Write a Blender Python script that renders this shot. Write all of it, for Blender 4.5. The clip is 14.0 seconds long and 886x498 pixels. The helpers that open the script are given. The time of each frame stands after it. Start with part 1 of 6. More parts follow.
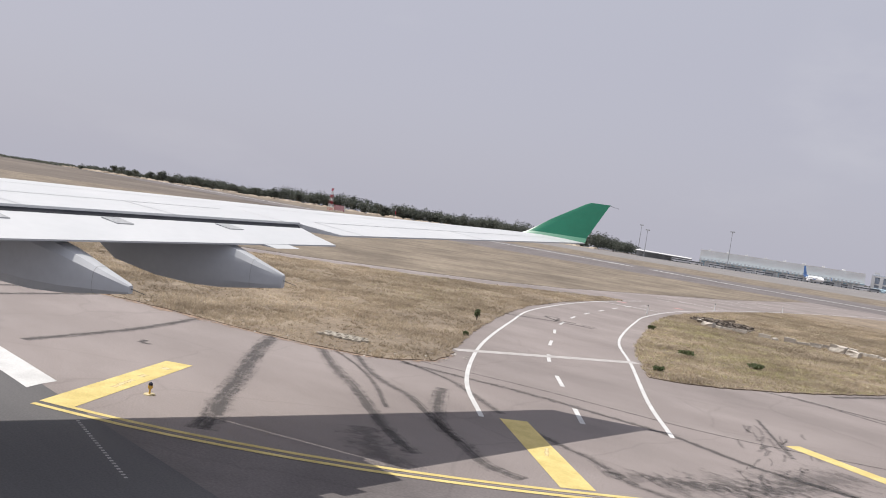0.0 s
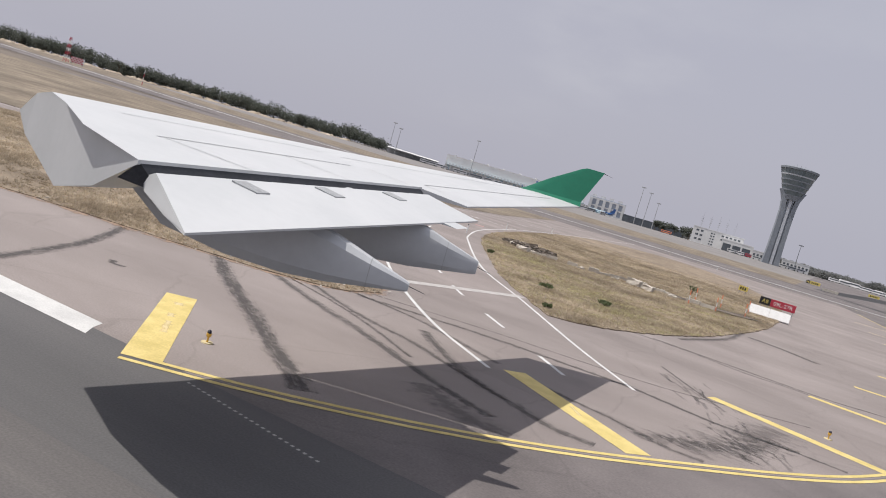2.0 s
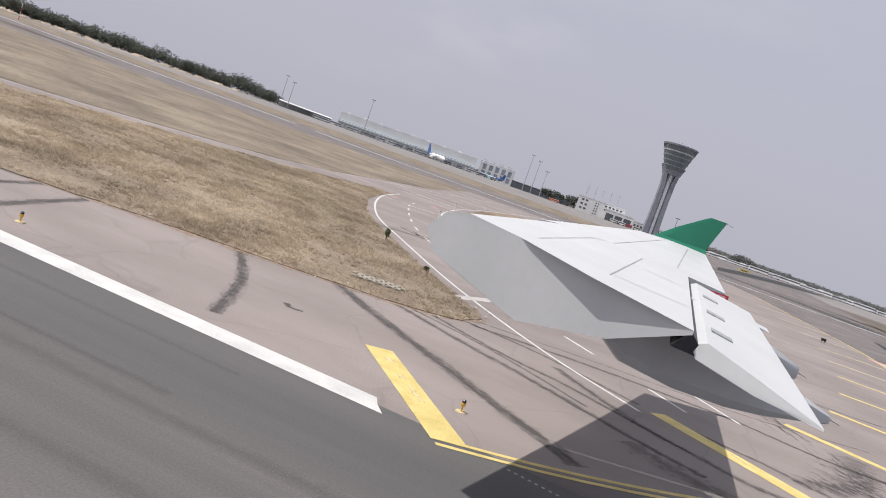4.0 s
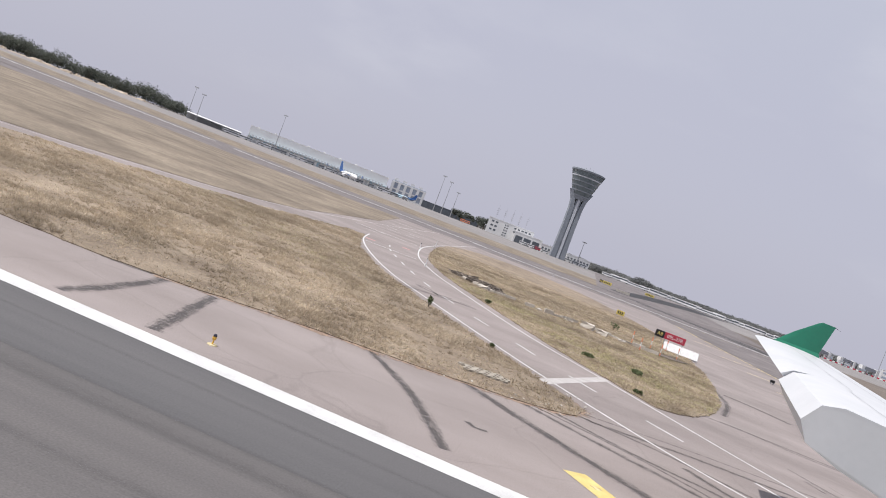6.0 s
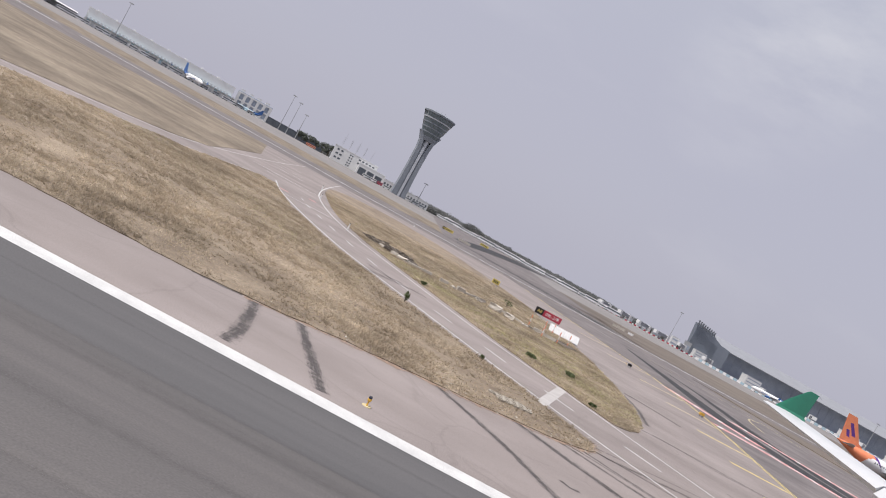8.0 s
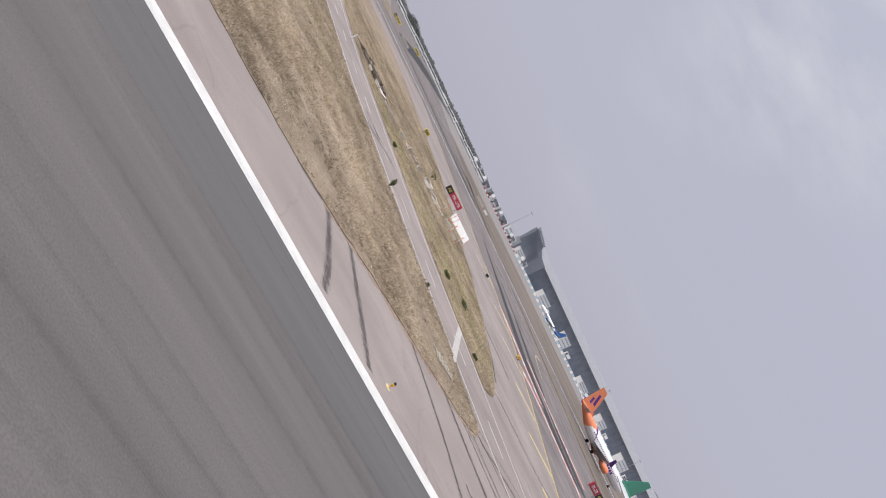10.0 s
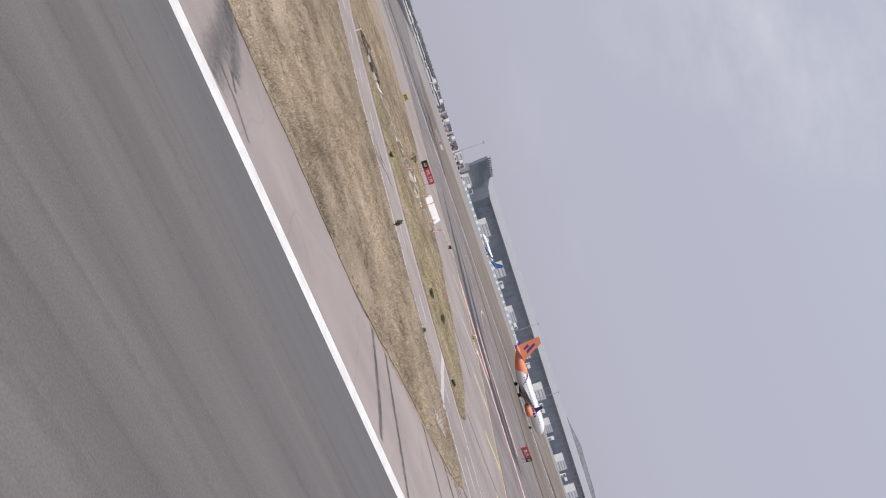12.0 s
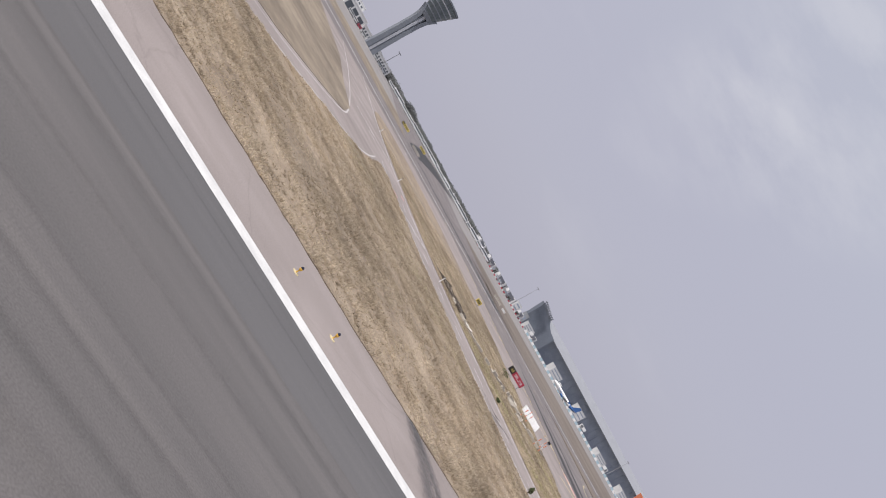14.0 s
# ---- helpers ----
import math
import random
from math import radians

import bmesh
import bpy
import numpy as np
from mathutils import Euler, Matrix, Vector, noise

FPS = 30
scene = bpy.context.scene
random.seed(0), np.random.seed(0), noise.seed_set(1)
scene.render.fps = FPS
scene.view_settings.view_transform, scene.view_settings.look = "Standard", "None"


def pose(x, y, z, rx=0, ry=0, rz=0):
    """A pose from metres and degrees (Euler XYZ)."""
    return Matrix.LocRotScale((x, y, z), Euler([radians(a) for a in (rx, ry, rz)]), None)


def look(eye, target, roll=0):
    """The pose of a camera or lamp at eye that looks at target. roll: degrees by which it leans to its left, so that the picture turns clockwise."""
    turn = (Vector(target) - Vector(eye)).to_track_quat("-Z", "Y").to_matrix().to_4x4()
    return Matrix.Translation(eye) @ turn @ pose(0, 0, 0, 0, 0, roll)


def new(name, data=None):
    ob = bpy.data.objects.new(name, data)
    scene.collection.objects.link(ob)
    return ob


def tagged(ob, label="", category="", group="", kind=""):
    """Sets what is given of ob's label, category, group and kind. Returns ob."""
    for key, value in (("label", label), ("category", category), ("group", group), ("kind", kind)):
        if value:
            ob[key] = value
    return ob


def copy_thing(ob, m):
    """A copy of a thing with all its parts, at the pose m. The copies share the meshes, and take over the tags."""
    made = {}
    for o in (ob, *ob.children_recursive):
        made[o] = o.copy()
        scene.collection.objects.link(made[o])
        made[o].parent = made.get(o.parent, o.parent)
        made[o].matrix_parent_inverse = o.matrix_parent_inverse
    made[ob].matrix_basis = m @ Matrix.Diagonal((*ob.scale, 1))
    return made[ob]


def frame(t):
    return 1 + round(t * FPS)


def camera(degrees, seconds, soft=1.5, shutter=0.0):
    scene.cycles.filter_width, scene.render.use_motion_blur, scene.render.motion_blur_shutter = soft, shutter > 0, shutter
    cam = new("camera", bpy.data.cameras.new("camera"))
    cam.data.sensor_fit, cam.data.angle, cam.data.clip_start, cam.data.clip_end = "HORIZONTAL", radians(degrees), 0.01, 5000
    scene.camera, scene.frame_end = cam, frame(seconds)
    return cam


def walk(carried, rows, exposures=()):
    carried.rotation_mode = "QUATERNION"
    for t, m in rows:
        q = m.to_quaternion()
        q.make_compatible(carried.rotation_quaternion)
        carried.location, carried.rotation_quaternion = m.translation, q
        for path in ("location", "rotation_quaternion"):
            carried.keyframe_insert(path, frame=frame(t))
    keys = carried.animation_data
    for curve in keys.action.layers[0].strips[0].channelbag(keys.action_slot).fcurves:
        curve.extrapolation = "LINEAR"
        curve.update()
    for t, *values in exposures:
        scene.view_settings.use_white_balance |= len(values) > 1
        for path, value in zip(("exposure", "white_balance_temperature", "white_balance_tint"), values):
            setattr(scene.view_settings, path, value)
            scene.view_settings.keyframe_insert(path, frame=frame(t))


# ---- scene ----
cam = camera(56.0, 14.0, soft=1.0)
PATH = [
    (0, (10.98, -8.21, 5.34), (-23.61, 27.87, 3.87), 8.81),
    (0.5, (9.38, -9.60, 5.35), (-20.76, 30.14, 1.82), 9.42),
    (1, (7.63, -10.83, 5.37), (-19.99, 30.60, 0.82), 10.49),
    (1.5, (5.83, -12.04, 5.40), (-19.39, 30.81, 0.21), 12.71),
    (2, (3.93, -13.17, 5.43), (-16.82, 32.08, 0.73), 16.23),
    (2.5, (2.02, -14.26, 5.44), (-12.19, 33.55, 1.84), 17.20),
    (3, (0.00, -15.25, 5.49), (-14.56, 32.35, 0.74), 18.29),
    (3.2, (-0.86, -15.57, 5.47), (-15.96, 31.80, 0.23), 18.99),
    (5.3, (-10.05, -18.78, 5.54), (-19.93, 30.11, 2.10), 18.99),
    (5.5, (-10.79, -18.76, 5.50), (-20.58, 30.18, 2.50), 18.93),
    (6, (-13.16, -19.30, 5.54), (-21.65, 29.93, 3.52), 20.73),
    (6.5, (-15.58, -20.17, 5.58), (-20.64, 29.57, 5.11), 21.77),
    (7, (-18.13, -20.53, 5.60), (-20.15, 29.42, 6.35), 22.12),
    (7.5, (-20.69, -20.79, 5.58), (-20.21, 29.20, 5.03), 22.66),
    (8, (-23.28, -21.13, 5.60), (-20.59, 28.77, 4.00), 28.86),
    (8.5, (-25.92, -21.61, 5.58), (-19.03, 27.75, 1.56), 43.76),
    (8.7, (-26.93, -21.57, 5.59), (-18.49, 27.50, 1.01), 47.33),
    (10.8, (-37.64, -22.12, 5.49), (-17.99, 23.77, 2.61), 70.75),
    (11, (-38.57, -22.05, 5.54), (-18.15, 23.49, 2.59), 71.09),
    (11.5, (-40.76, -21.47, 5.42), (-19.21, 23.57, 2.79), 71.57),
    (12, (-43.51, -21.98, 5.44), (-21.30, 22.75, 3.00), 71.60),
    (12.5, (-46.11, -22.15, 5.41), (-23.58, 22.42, 3.11), 71.50),
    (13, (-48.90, -22.44, 5.48), (-26.07, 21.99, 3.29), 71.76),
    (13.5, (-51.82, -23.10, 5.48), (-29.21, 21.45, 3.64), 71.53),
    (14, (-53.92, -22.47, 5.46), (-40.58, 25.67, 3.47), 61.34),
]
walk(cam, [(t, look(eye, aim, roll)) for t, eye, aim, roll in PATH],
     exposures=[(0.0, 0.2, 6500, 10), (0.6, 0.12, 6500, 10), (1.5, 0.07, 6500, 10), (3.0, 0.22, 6500, 10), (5.5, 0.2, 6400, 11), (6.0, 0.3, 6350, 11), (6.5, 0.18, 6300, 11), (8.7, 0.19, 6450, 12), (11.0, 0.17, 6350, 12), (13.0, 0.17, 6350, 12), (13.5, 0.2, 6380, 12), (14.0, 0.16, 6400, 12)])

# ---- daylight: hazy sky and a high sun ----
SUN_AZ, SUN_EL = 207.0, 63.5
world = bpy.data.worlds.new("hazy_sky")
scene.world = world
world.use_nodes = True
wn, wl = world.node_tree.nodes, world.node_tree.links
wn.clear()
w_out = wn.new("ShaderNodeOutputWorld")
w_bg = wn.new("ShaderNodeBackground")
w_sky = wn.new("ShaderNodeTexSky")
w_sky.sky_type = "NISHITA"
w_sky.sun_disc = False
w_sky.sun_elevation = radians(SUN_EL)
w_sky.sun_rotation = radians(90.0 - SUN_AZ)
w_sky.air_density, w_sky.dust_density, w_sky.ozone_density = 1.0, 6.0, 1.0
w_haze = wn.new("ShaderNodeMixRGB")
w_haze.inputs[0].default_value = 0.86
w_co = wn.new("ShaderNodeTexCoord")
w_map = wn.new("ShaderNodeMapping")
w_map.inputs["Scale"].default_value = (1.0, 1.0, 2.6)
w_noise = wn.new("ShaderNodeTexNoise")
w_noise.inputs["Scale"].default_value = 2.2
w_noise.inputs["Detail"].default_value = 6.0
w_noise.inputs["Roughness"].default_value = 0.55
w_ramp = wn.new("ShaderNodeValToRGB")
w_ramp.color_ramp.elements[0].position = 0.55
w_ramp.color_ramp.elements[0].color = (0, 0, 0, 1)
w_ramp.color_ramp.elements[1].position = 0.85
w_ramp.color_ramp.elements[1].color = (0.22, 0.22, 0.22, 1)
w_cloud = wn.new("ShaderNodeMixRGB")
w_cloud.inputs[2].default_value = (6.7, 6.7, 6.9, 1)
w_bg.inputs["Strength"].default_value = 0.1
wl.new(w_sky.outputs[0], w_haze.inputs[1])
w_alt = wn.new("ShaderNodeSeparateXYZ")
w_lift = wn.new("ShaderNodeMapRange")
w_lift.interpolation_type = "SMOOTHSTEP"
w_lift.inputs["From Min"].default_value, w_lift.inputs["From Max"].default_value = 0.18, 0.50
w_tone = wn.new("ShaderNodeMixRGB")
w_tone.inputs[1].default_value = (4.62, 4.60, 5.35, 1)
w_tone.inputs[2].default_value = (4.90, 5.04, 5.72, 1)
wl.new(w_alt.outputs[2], w_lift.inputs["Value"])
wl.new(w_lift.outputs[0], w_tone.inputs[0])
wl.new(w_tone.outputs[0], w_haze.inputs[2])
wl.new(w_co.outputs["Generated"], w_map.inputs[0])
wl.new(w_co.outputs["Generated"], w_alt.inputs[0])
wl.new(w_map.outputs[0], w_noise.inputs["Vector"])
wl.new(w_noise.outputs["Fac"], w_ramp.inputs[0])
w_sum = None
for d, lo, hi, amount in (((0.31, 0.845, 0.435), 0.978, 0.999, 0.26), ((-0.30, 0.93, 0.21), 0.992, 0.9995, 0.10), ((0.27, 0.918, 0.29), 0.992, 0.9995, 0.10)):
    w_dot = wn.new("ShaderNodeVectorMath")
    w_dot.operation = "DOT_PRODUCT"
    w_dot.inputs[1].default_value = d
    wl.new(w_co.outputs["Generated"], w_dot.inputs[0])
    w_bank = wn.new("ShaderNodeMapRange")
    w_bank.interpolation_type = "SMOOTHSTEP"
    w_bank.inputs["From Min"].default_value, w_bank.inputs["From Max"].default_value = lo, hi
    w_bank.inputs["To Max"].default_value = amount
    wl.new(w_dot.outputs["Value"], w_bank.inputs["Value"])
    if w_sum is None:
        w_sum = w_bank.outputs[0]
    else:
        w_add = wn.new("ShaderNodeMath")
        wl.new(w_sum, w_add.inputs[0])
        wl.new(w_bank.outputs[0], w_add.inputs[1])
        w_sum = w_add.outputs[0]
w_puff = wn.new("ShaderNodeTexNoise")
w_puff.inputs["Scale"].default_value = 9.0
w_puff.inputs["Detail"].default_value = 7.0
w_puff.inputs["Roughness"].default_value = 0.6
wl.new(w_map.outputs[0], w_puff.inputs["Vector"])
w_break = wn.new("ShaderNodeMapRange")
w_break.inputs["From Min"].default_value, w_break.inputs["From Max"].default_value = 0.38, 0.66
wl.new(w_puff.outputs["Fac"], w_break.inputs["Value"])
w_mul = wn.new("ShaderNodeMath")
w_mul.operation = "MULTIPLY"
wl.new(w_sum, w_mul.inputs[0])
wl.new(w_break.outputs[0], w_mul.inputs[1])
w_all = wn.new("ShaderNodeMath")
w_all.use_clamp = True
wl.new(w_mul.outputs[0], w_all.inputs[0])
wl.new(w_ramp.outputs[0], w_all.inputs[1])
wl.new(w_all.outputs[0], w_cloud.inputs[0])
wl.new(w_haze.outputs[0], w_cloud.inputs[1])
wl.new(w_cloud.outputs[0], w_bg.inputs["Color"])
wl.new(w_bg.outputs[0], w_out.inputs[0])

sun_data = bpy.data.lights.new("sun", "SUN")
sun_data.energy = 3.6
sun_data.angle = radians(0.6)
sun_data.color = (1.0, 0.95, 0.88)
sun = new("sun", sun_data)
sun.matrix_world = look((0, 0, 0), (-math.cos(radians(SUN_EL)) * math.cos(radians(SUN_AZ)),
                                    -math.cos(radians(SUN_EL)) * math.sin(radians(SUN_AZ)),
                                    -math.sin(radians(SUN_EL))))


# ---- materials ----
def surface(name, tones, scale=2.0, fine=30.0, rough=0.85, metal=0.0, bump=0.25, stretch=(1, 1, 1), spread=(0.35, 0.65),
            grain=0.25, vary=0.0, detail=7.0):
    """Two or three tones mixed by coarse noise, a fine grain over them, and fine relief."""
    m = bpy.data.materials.new(name)
    m.use_nodes = True
    n, l = m.node_tree.nodes, m.node_tree.links
    b = n["Principled BSDF"]
    b.inputs["Roughness"].default_value = rough
    b.inputs["Metallic"].default_value = metal
    co = n.new("ShaderNodeTexCoord")
    mp = n.new("ShaderNodeMapping")
    mp.inputs["Scale"].default_value = stretch
    l.new(co.outputs["Object"], mp.inputs[0])
    big = n.new("ShaderNodeTexNoise")
    big.inputs["Scale"].default_value = scale
    big.inputs["Detail"].default_value = detail
    big.inputs["Roughness"].default_value = 0.62
    l.new(mp.outputs[0], big.inputs["Vector"])
    ramp = n.new("ShaderNodeValToRGB")
    el = ramp.color_ramp.elements
    el[0].position, el[1].position = spread
    el[0].color, el[1].color = (*tones[0], 1), (*tones[-1], 1)
    if len(tones) == 3:
        mid = el.new(0.5 * (spread[0] + spread[1]))
        mid.color = (*tones[1], 1)
    l.new(big.outputs["Fac"], ramp.inputs[0])
    small = n.new("ShaderNodeTexNoise")
    small.inputs["Scale"].default_value = fine
    small.inputs["Detail"].default_value = 5.0
    l.new(co.outputs["Object"], small.inputs["Vector"])
    rng = n.new("ShaderNodeMapRange")
    rng.inputs["From Min"].default_value, rng.inputs["From Max"].default_value = 0.25, 0.75
    rng.inputs["To Min"].default_value, rng.inputs["To Max"].default_value = 1 - grain, 1 + grain
    l.new(small.outputs["Fac"], rng.inputs["Value"])
    mul = n.new("ShaderNodeMixRGB")
    mul.blend_type = "MULTIPLY"
    mul.inputs[0].default_value = 1.0
    l.new(ramp.outputs[0], mul.inputs[1])
    l.new(rng.outputs[0], mul.inputs[2])
    last = mul
    if vary:
        info = n.new("ShaderNodeObjectInfo")
        r2 = n.new("ShaderNodeMapRange")
        r2.inputs["To Min"].default_value, r2.inputs["To Max"].default_value = 1 - vary, 1 + vary
        l.new(info.outputs["Random"], r2.inputs["Value"])
        m2 = n.new("ShaderNodeMixRGB")
        m2.blend_type = "MULTIPLY"
        m2.inputs[0].default_value = 1.0
        l.new(mul.outputs[0], m2.inputs[1])
        l.new(r2.outputs[0], m2.inputs[2])
        last = m2
    l.new(last.outputs[0], b.inputs["Base Color"])
    if bump:
        bp = n.new("ShaderNodeBump")
        bp.inputs["Strength"].default_value = bump
        bp.inputs["Distance"].default_value = 0.02
        l.new(small.outputs["Fac"], bp.inputs["Height"])
        l.new(bp.outputs[0], b.inputs["Normal"])
    return m


def stain(name, tone, strength=0.6, along=0.5, across=2.5, break_up=1.0, soft=0.35):
    """A worn deposit along a band: thick in the middle, thinning to ragged soft edges."""
    m = surface(name, [tone, tuple(c * 1.3 for c in tone)], 3.0, 40.0, 0.85, bump=0.0)
    n, l = m.node_tree.nodes, m.node_tree.links
    out, b = n["Material Output"], n["Principled BSDF"]
    uv = n.new("ShaderNodeUVMap")
    uv.uv_map = "band"
    sep = n.new("ShaderNodeSeparateXYZ")
    l.new(uv.outputs[0], sep.inputs[0])
    off = n.new("ShaderNodeMath")
    off.operation = "SUBTRACT"
    off.inputs[1].default_value = 0.5
    l.new(sep.outputs[1], off.inputs[0])
    dist = n.new("ShaderNodeMath")
    dist.operation = "ABSOLUTE"
    l.new(off.outputs[0], dist.inputs[0])
    edge = n.new("ShaderNodeMapRange")
    edge.inputs["From Min"].default_value, edge.inputs["From Max"].default_value = 0.5, 0.5 - soft
    edge.inputs["To Min"].default_value, edge.inputs["To Max"].default_value = -0.55, 0.45
    l.new(dist.outputs[0], edge.inputs["Value"])
    co = n.new("ShaderNodeTexCoord")
    mp = n.new("ShaderNodeMapping")
    mp.inputs["Scale"].default_value = (along, across, 1)
    l.new(uv.outputs[0], mp.inputs[0])
    streak = n.new("ShaderNodeTexNoise")
    streak.inputs["Scale"].default_value = 1.0
    streak.inputs["Detail"].default_value = 7.0
    streak.inputs["Roughness"].default_value = 0.7
    l.new(mp.outputs[0], streak.inputs["Vector"])
    patchy = n.new("ShaderNodeTexNoise")
    patchy.inputs["Scale"].default_value = 3.5
    patchy.inputs["Detail"].default_value = 8.0
    patchy.inputs["Roughness"].default_value = 0.7
    l.new(co.outputs["Object"], patchy.inputs["Vector"])
    both = n.new("ShaderNodeMath")
    both.operation = "ADD"
    l.new(streak.outputs["Fac"], both.inputs[0])
    l.new(patchy.outputs["Fac"], both.inputs[1])
    scaled = n.new("ShaderNodeMapRange")
    scaled.clamp = False
    scaled.inputs["From Min"].default_value, scaled.inputs["From Max"].default_value = 0.6, 1.4
    scaled.inputs["To Min"].default_value, scaled.inputs["To Max"].default_value = -0.6 * break_up, 0.6 * break_up
    l.new(both.outputs[0], scaled.inputs["Value"])
    total = n.new("ShaderNodeMath")
    total.operation = "ADD"
    l.new(edge.outputs[0], total.inputs[0])
    l.new(scaled.outputs[0], total.inputs[1])
    r = n.new("ShaderNodeMapRange")
    r.interpolation_type = "SMOOTHSTEP"
    r.inputs["From Min"].default_value, r.inputs["From Max"].default_value = -0.35, 0.6
    r.inputs["To Max"].default_value = strength
    l.new(total.outputs[0], r.inputs["Value"])
    clear = n.new("ShaderNodeBsdfTransparent")
    mix = n.new("ShaderNodeMixShader")
    l.new(r.outputs[0], mix.inputs[0])
    l.new(clear.outputs[0], mix.inputs[1])
    l.new(b.outputs[0], mix.inputs[2])
    l.new(mix.outputs[0], out.inputs[0])
    return m


M_soil = surface("dry_soil", [(0.105, 0.086, 0.072), (0.138, 0.114, 0.095), (0.175, 0.147, 0.123)], 0.02, 0.8, 0.95, bump=0.4)
M_turf = surface("dry_turf", [(0.16, 0.122, 0.088), (0.235, 0.185, 0.135), (0.31, 0.252, 0.188)], 0.45, 7.0, 0.95, bump=0.5, grain=0.34, spread=(0.32, 0.68), detail=8.0)
M_rim = stain("washed_soil", (0.275, 0.195, 0.142), 0.9, 0.9, 2.2, 2.2, 0.5)
M_litter = surface("pale_litter", [(0.34, 0.32, 0.28), (0.50, 0.47, 0.43)], 3.0, 30.0, 0.8, bump=0.1)
M_farturf = surface("far_dry_turf", [(0.140, 0.112, 0.084), (0.196, 0.160, 0.120), (0.262, 0.218, 0.165)], 0.09, 1.2, 0.95, bump=0.3, grain=0.28, spread=(0.38, 0.64))
M_sand = surface("pale_sand", [(0.24, 0.195, 0.15), (0.36, 0.30, 0.235), (0.45, 0.385, 0.31)], 0.08, 0.7, 0.95, bump=0.3, grain=0.3)
M_runway = surface("runway_asphalt", [(0.091, 0.086, 0.086), (0.106, 0.099, 0.099), (0.126, 0.117, 0.115)], 0.6, 22.0, 0.82,
                   stretch=(0.05, 1.0, 1), bump=0.3, grain=0.2)
M_runedge = surface("runway_edge_asphalt", [(0.086, 0.084, 0.087), (0.099, 0.096, 0.099), (0.113, 0.109, 0.111)], 0.5, 22.0, 0.82,
                    stretch=(0.06, 1.0, 1), bump=0.3, grain=0.18)
M_shoulder = surface("shoulder_asphalt", [(0.210, 0.181, 0.173), (0.249, 0.216, 0.207), (0.288, 0.251, 0.242)], 0.22, 24.0, 0.9,
                     bump=0.25, grain=0.24, spread=(0.32, 0.68), stretch=(0.45, 1.0, 1))
M_taxi = surface("taxiway_asphalt", [(0.112, 0.099, 0.099), (0.155, 0.137, 0.137), (0.196, 0.175, 0.172)], 0.25, 16.0, 0.88,
                 stretch=(0.6, 0.6, 1), bump=0.25, grain=0.2, spread=(0.36, 0.64))
M_apron = surface("apron_concrete", [(0.19, 0.178, 0.175), (0.235, 0.222, 0.218)], 0.03, 1.0, 0.9, bump=0.0)
M_white = surface("white_paint", [(0.50, 0.50, 0.50), (0.62, 0.62, 0.615)], 1.2, 25.0, 0.75, bump=0.1, grain=0.14)
M_oldwhite = surface("worn_white_paint", [(0.36, 0.34, 0.33), (0.48, 0.46, 0.45)], 1.5, 25.0, 0.8, bump=0.1, grain=0.2)
M_yellow = surface("yellow_paint", [(0.54, 0.43, 0.15), (0.68, 0.55, 0.22)], 1.4, 20.0, 0.7, bump=0.1, grain=0.15)
M_paleyellow = surface("faded_yellow_paint", [(0.50, 0.42, 0.24), (0.62, 0.53, 0.32)], 1.4, 20.0, 0.75, bump=0.1, grain=0.15)
M_redpaint = surface("red_marking_paint", [(0.46, 0.22, 0.21), (0.58, 0.31, 0.30)], 2.0, 20.0, 0.75, bump=0.1)
M_rubber = stain("tyre_rubber", (0.06, 0.056, 0.056), 0.55, 0.12, 7.0, 1.5, 0.45)
M_sealed = stain("sealed_crack", (0.055, 0.052, 0.053), 0.6, 0.7, 6.0, 1.35, 0.4)
M_scuff = stain("rubber_scuff", (0.055, 0.052, 0.053), 0.34, 0.8, 3.0, 1.3, 0.5)
M_film = stain("rubber_film", (0.055, 0.053, 0.055), 0.13, 0.02, 2.0, 1.1, 0.5)
M_damp = stain("damp_stain", (0.085, 0.083, 0.088), 0.55, 0.25, 1.6, 0.9, 0.5)
M_mud = stain("mottled_rubber", (0.06, 0.056, 0.057), 0.36, 2.2, 1.6, 2.2, 0.5)
M_newtar = stain("new_asphalt_band", (0.03, 0.03, 0.033), 1.0, 0.05, 3.0, 0.35, 0.06)
M_trench = surface("stained_culvert", [(0.055, 0.045, 0.038), (0.11, 0.09, 0.073), (0.19, 0.158, 0.128)], 0.8, 9.0, 0.95, bump=0.6, grain=0.4)
M_wornyellow = stain("worn_yellow_film", (0.62, 0.52, 0.30), 0.8, 1.0, 3.0, 1.2, 0.4)
M_wing = surface("wing_white_paint", [(0.53, 0.545, 0.56), (0.59, 0.60, 0.615)], 0.5, 6.0, 0.38, bump=0.0, grain=0.02)
M_fairing = surface("grey_fairing_paint", [(0.47, 0.485, 0.51), (0.53, 0.545, 0.57)], 0.8, 8.0, 0.35, bump=0.0, grain=0.03)
M_slot = surface("dark_slot_metal", [(0.03, 0.032, 0.038), (0.05, 0.052, 0.06)], 2.0, 20.0, 0.5, 0.5, bump=0.0)
M_panel = surface("bare_panel_grey", [(0.37, 0.38, 0.39), (0.43, 0.44, 0.45)], 3.0, 20.0, 0.4, 0.2, bump=0.0)
M_green = surface("green_winglet_paint", [(0.014, 0.158, 0.092), (0.018, 0.188, 0.112)], 1.0, 12.0, 0.32, bump=0.0, grain=0.03)
M_concrete = surface("weathered_concrete", [(0.42, 0.385, 0.34), (0.56, 0.52, 0.465)], 1.6, 14.0, 0.9, bump=0.5)
M_slab = surface("mossy_slab", [(0.27, 0.24, 0.20), (0.40, 0.365, 0.31)], 1.6, 14.0, 0.9, bump=0.5)
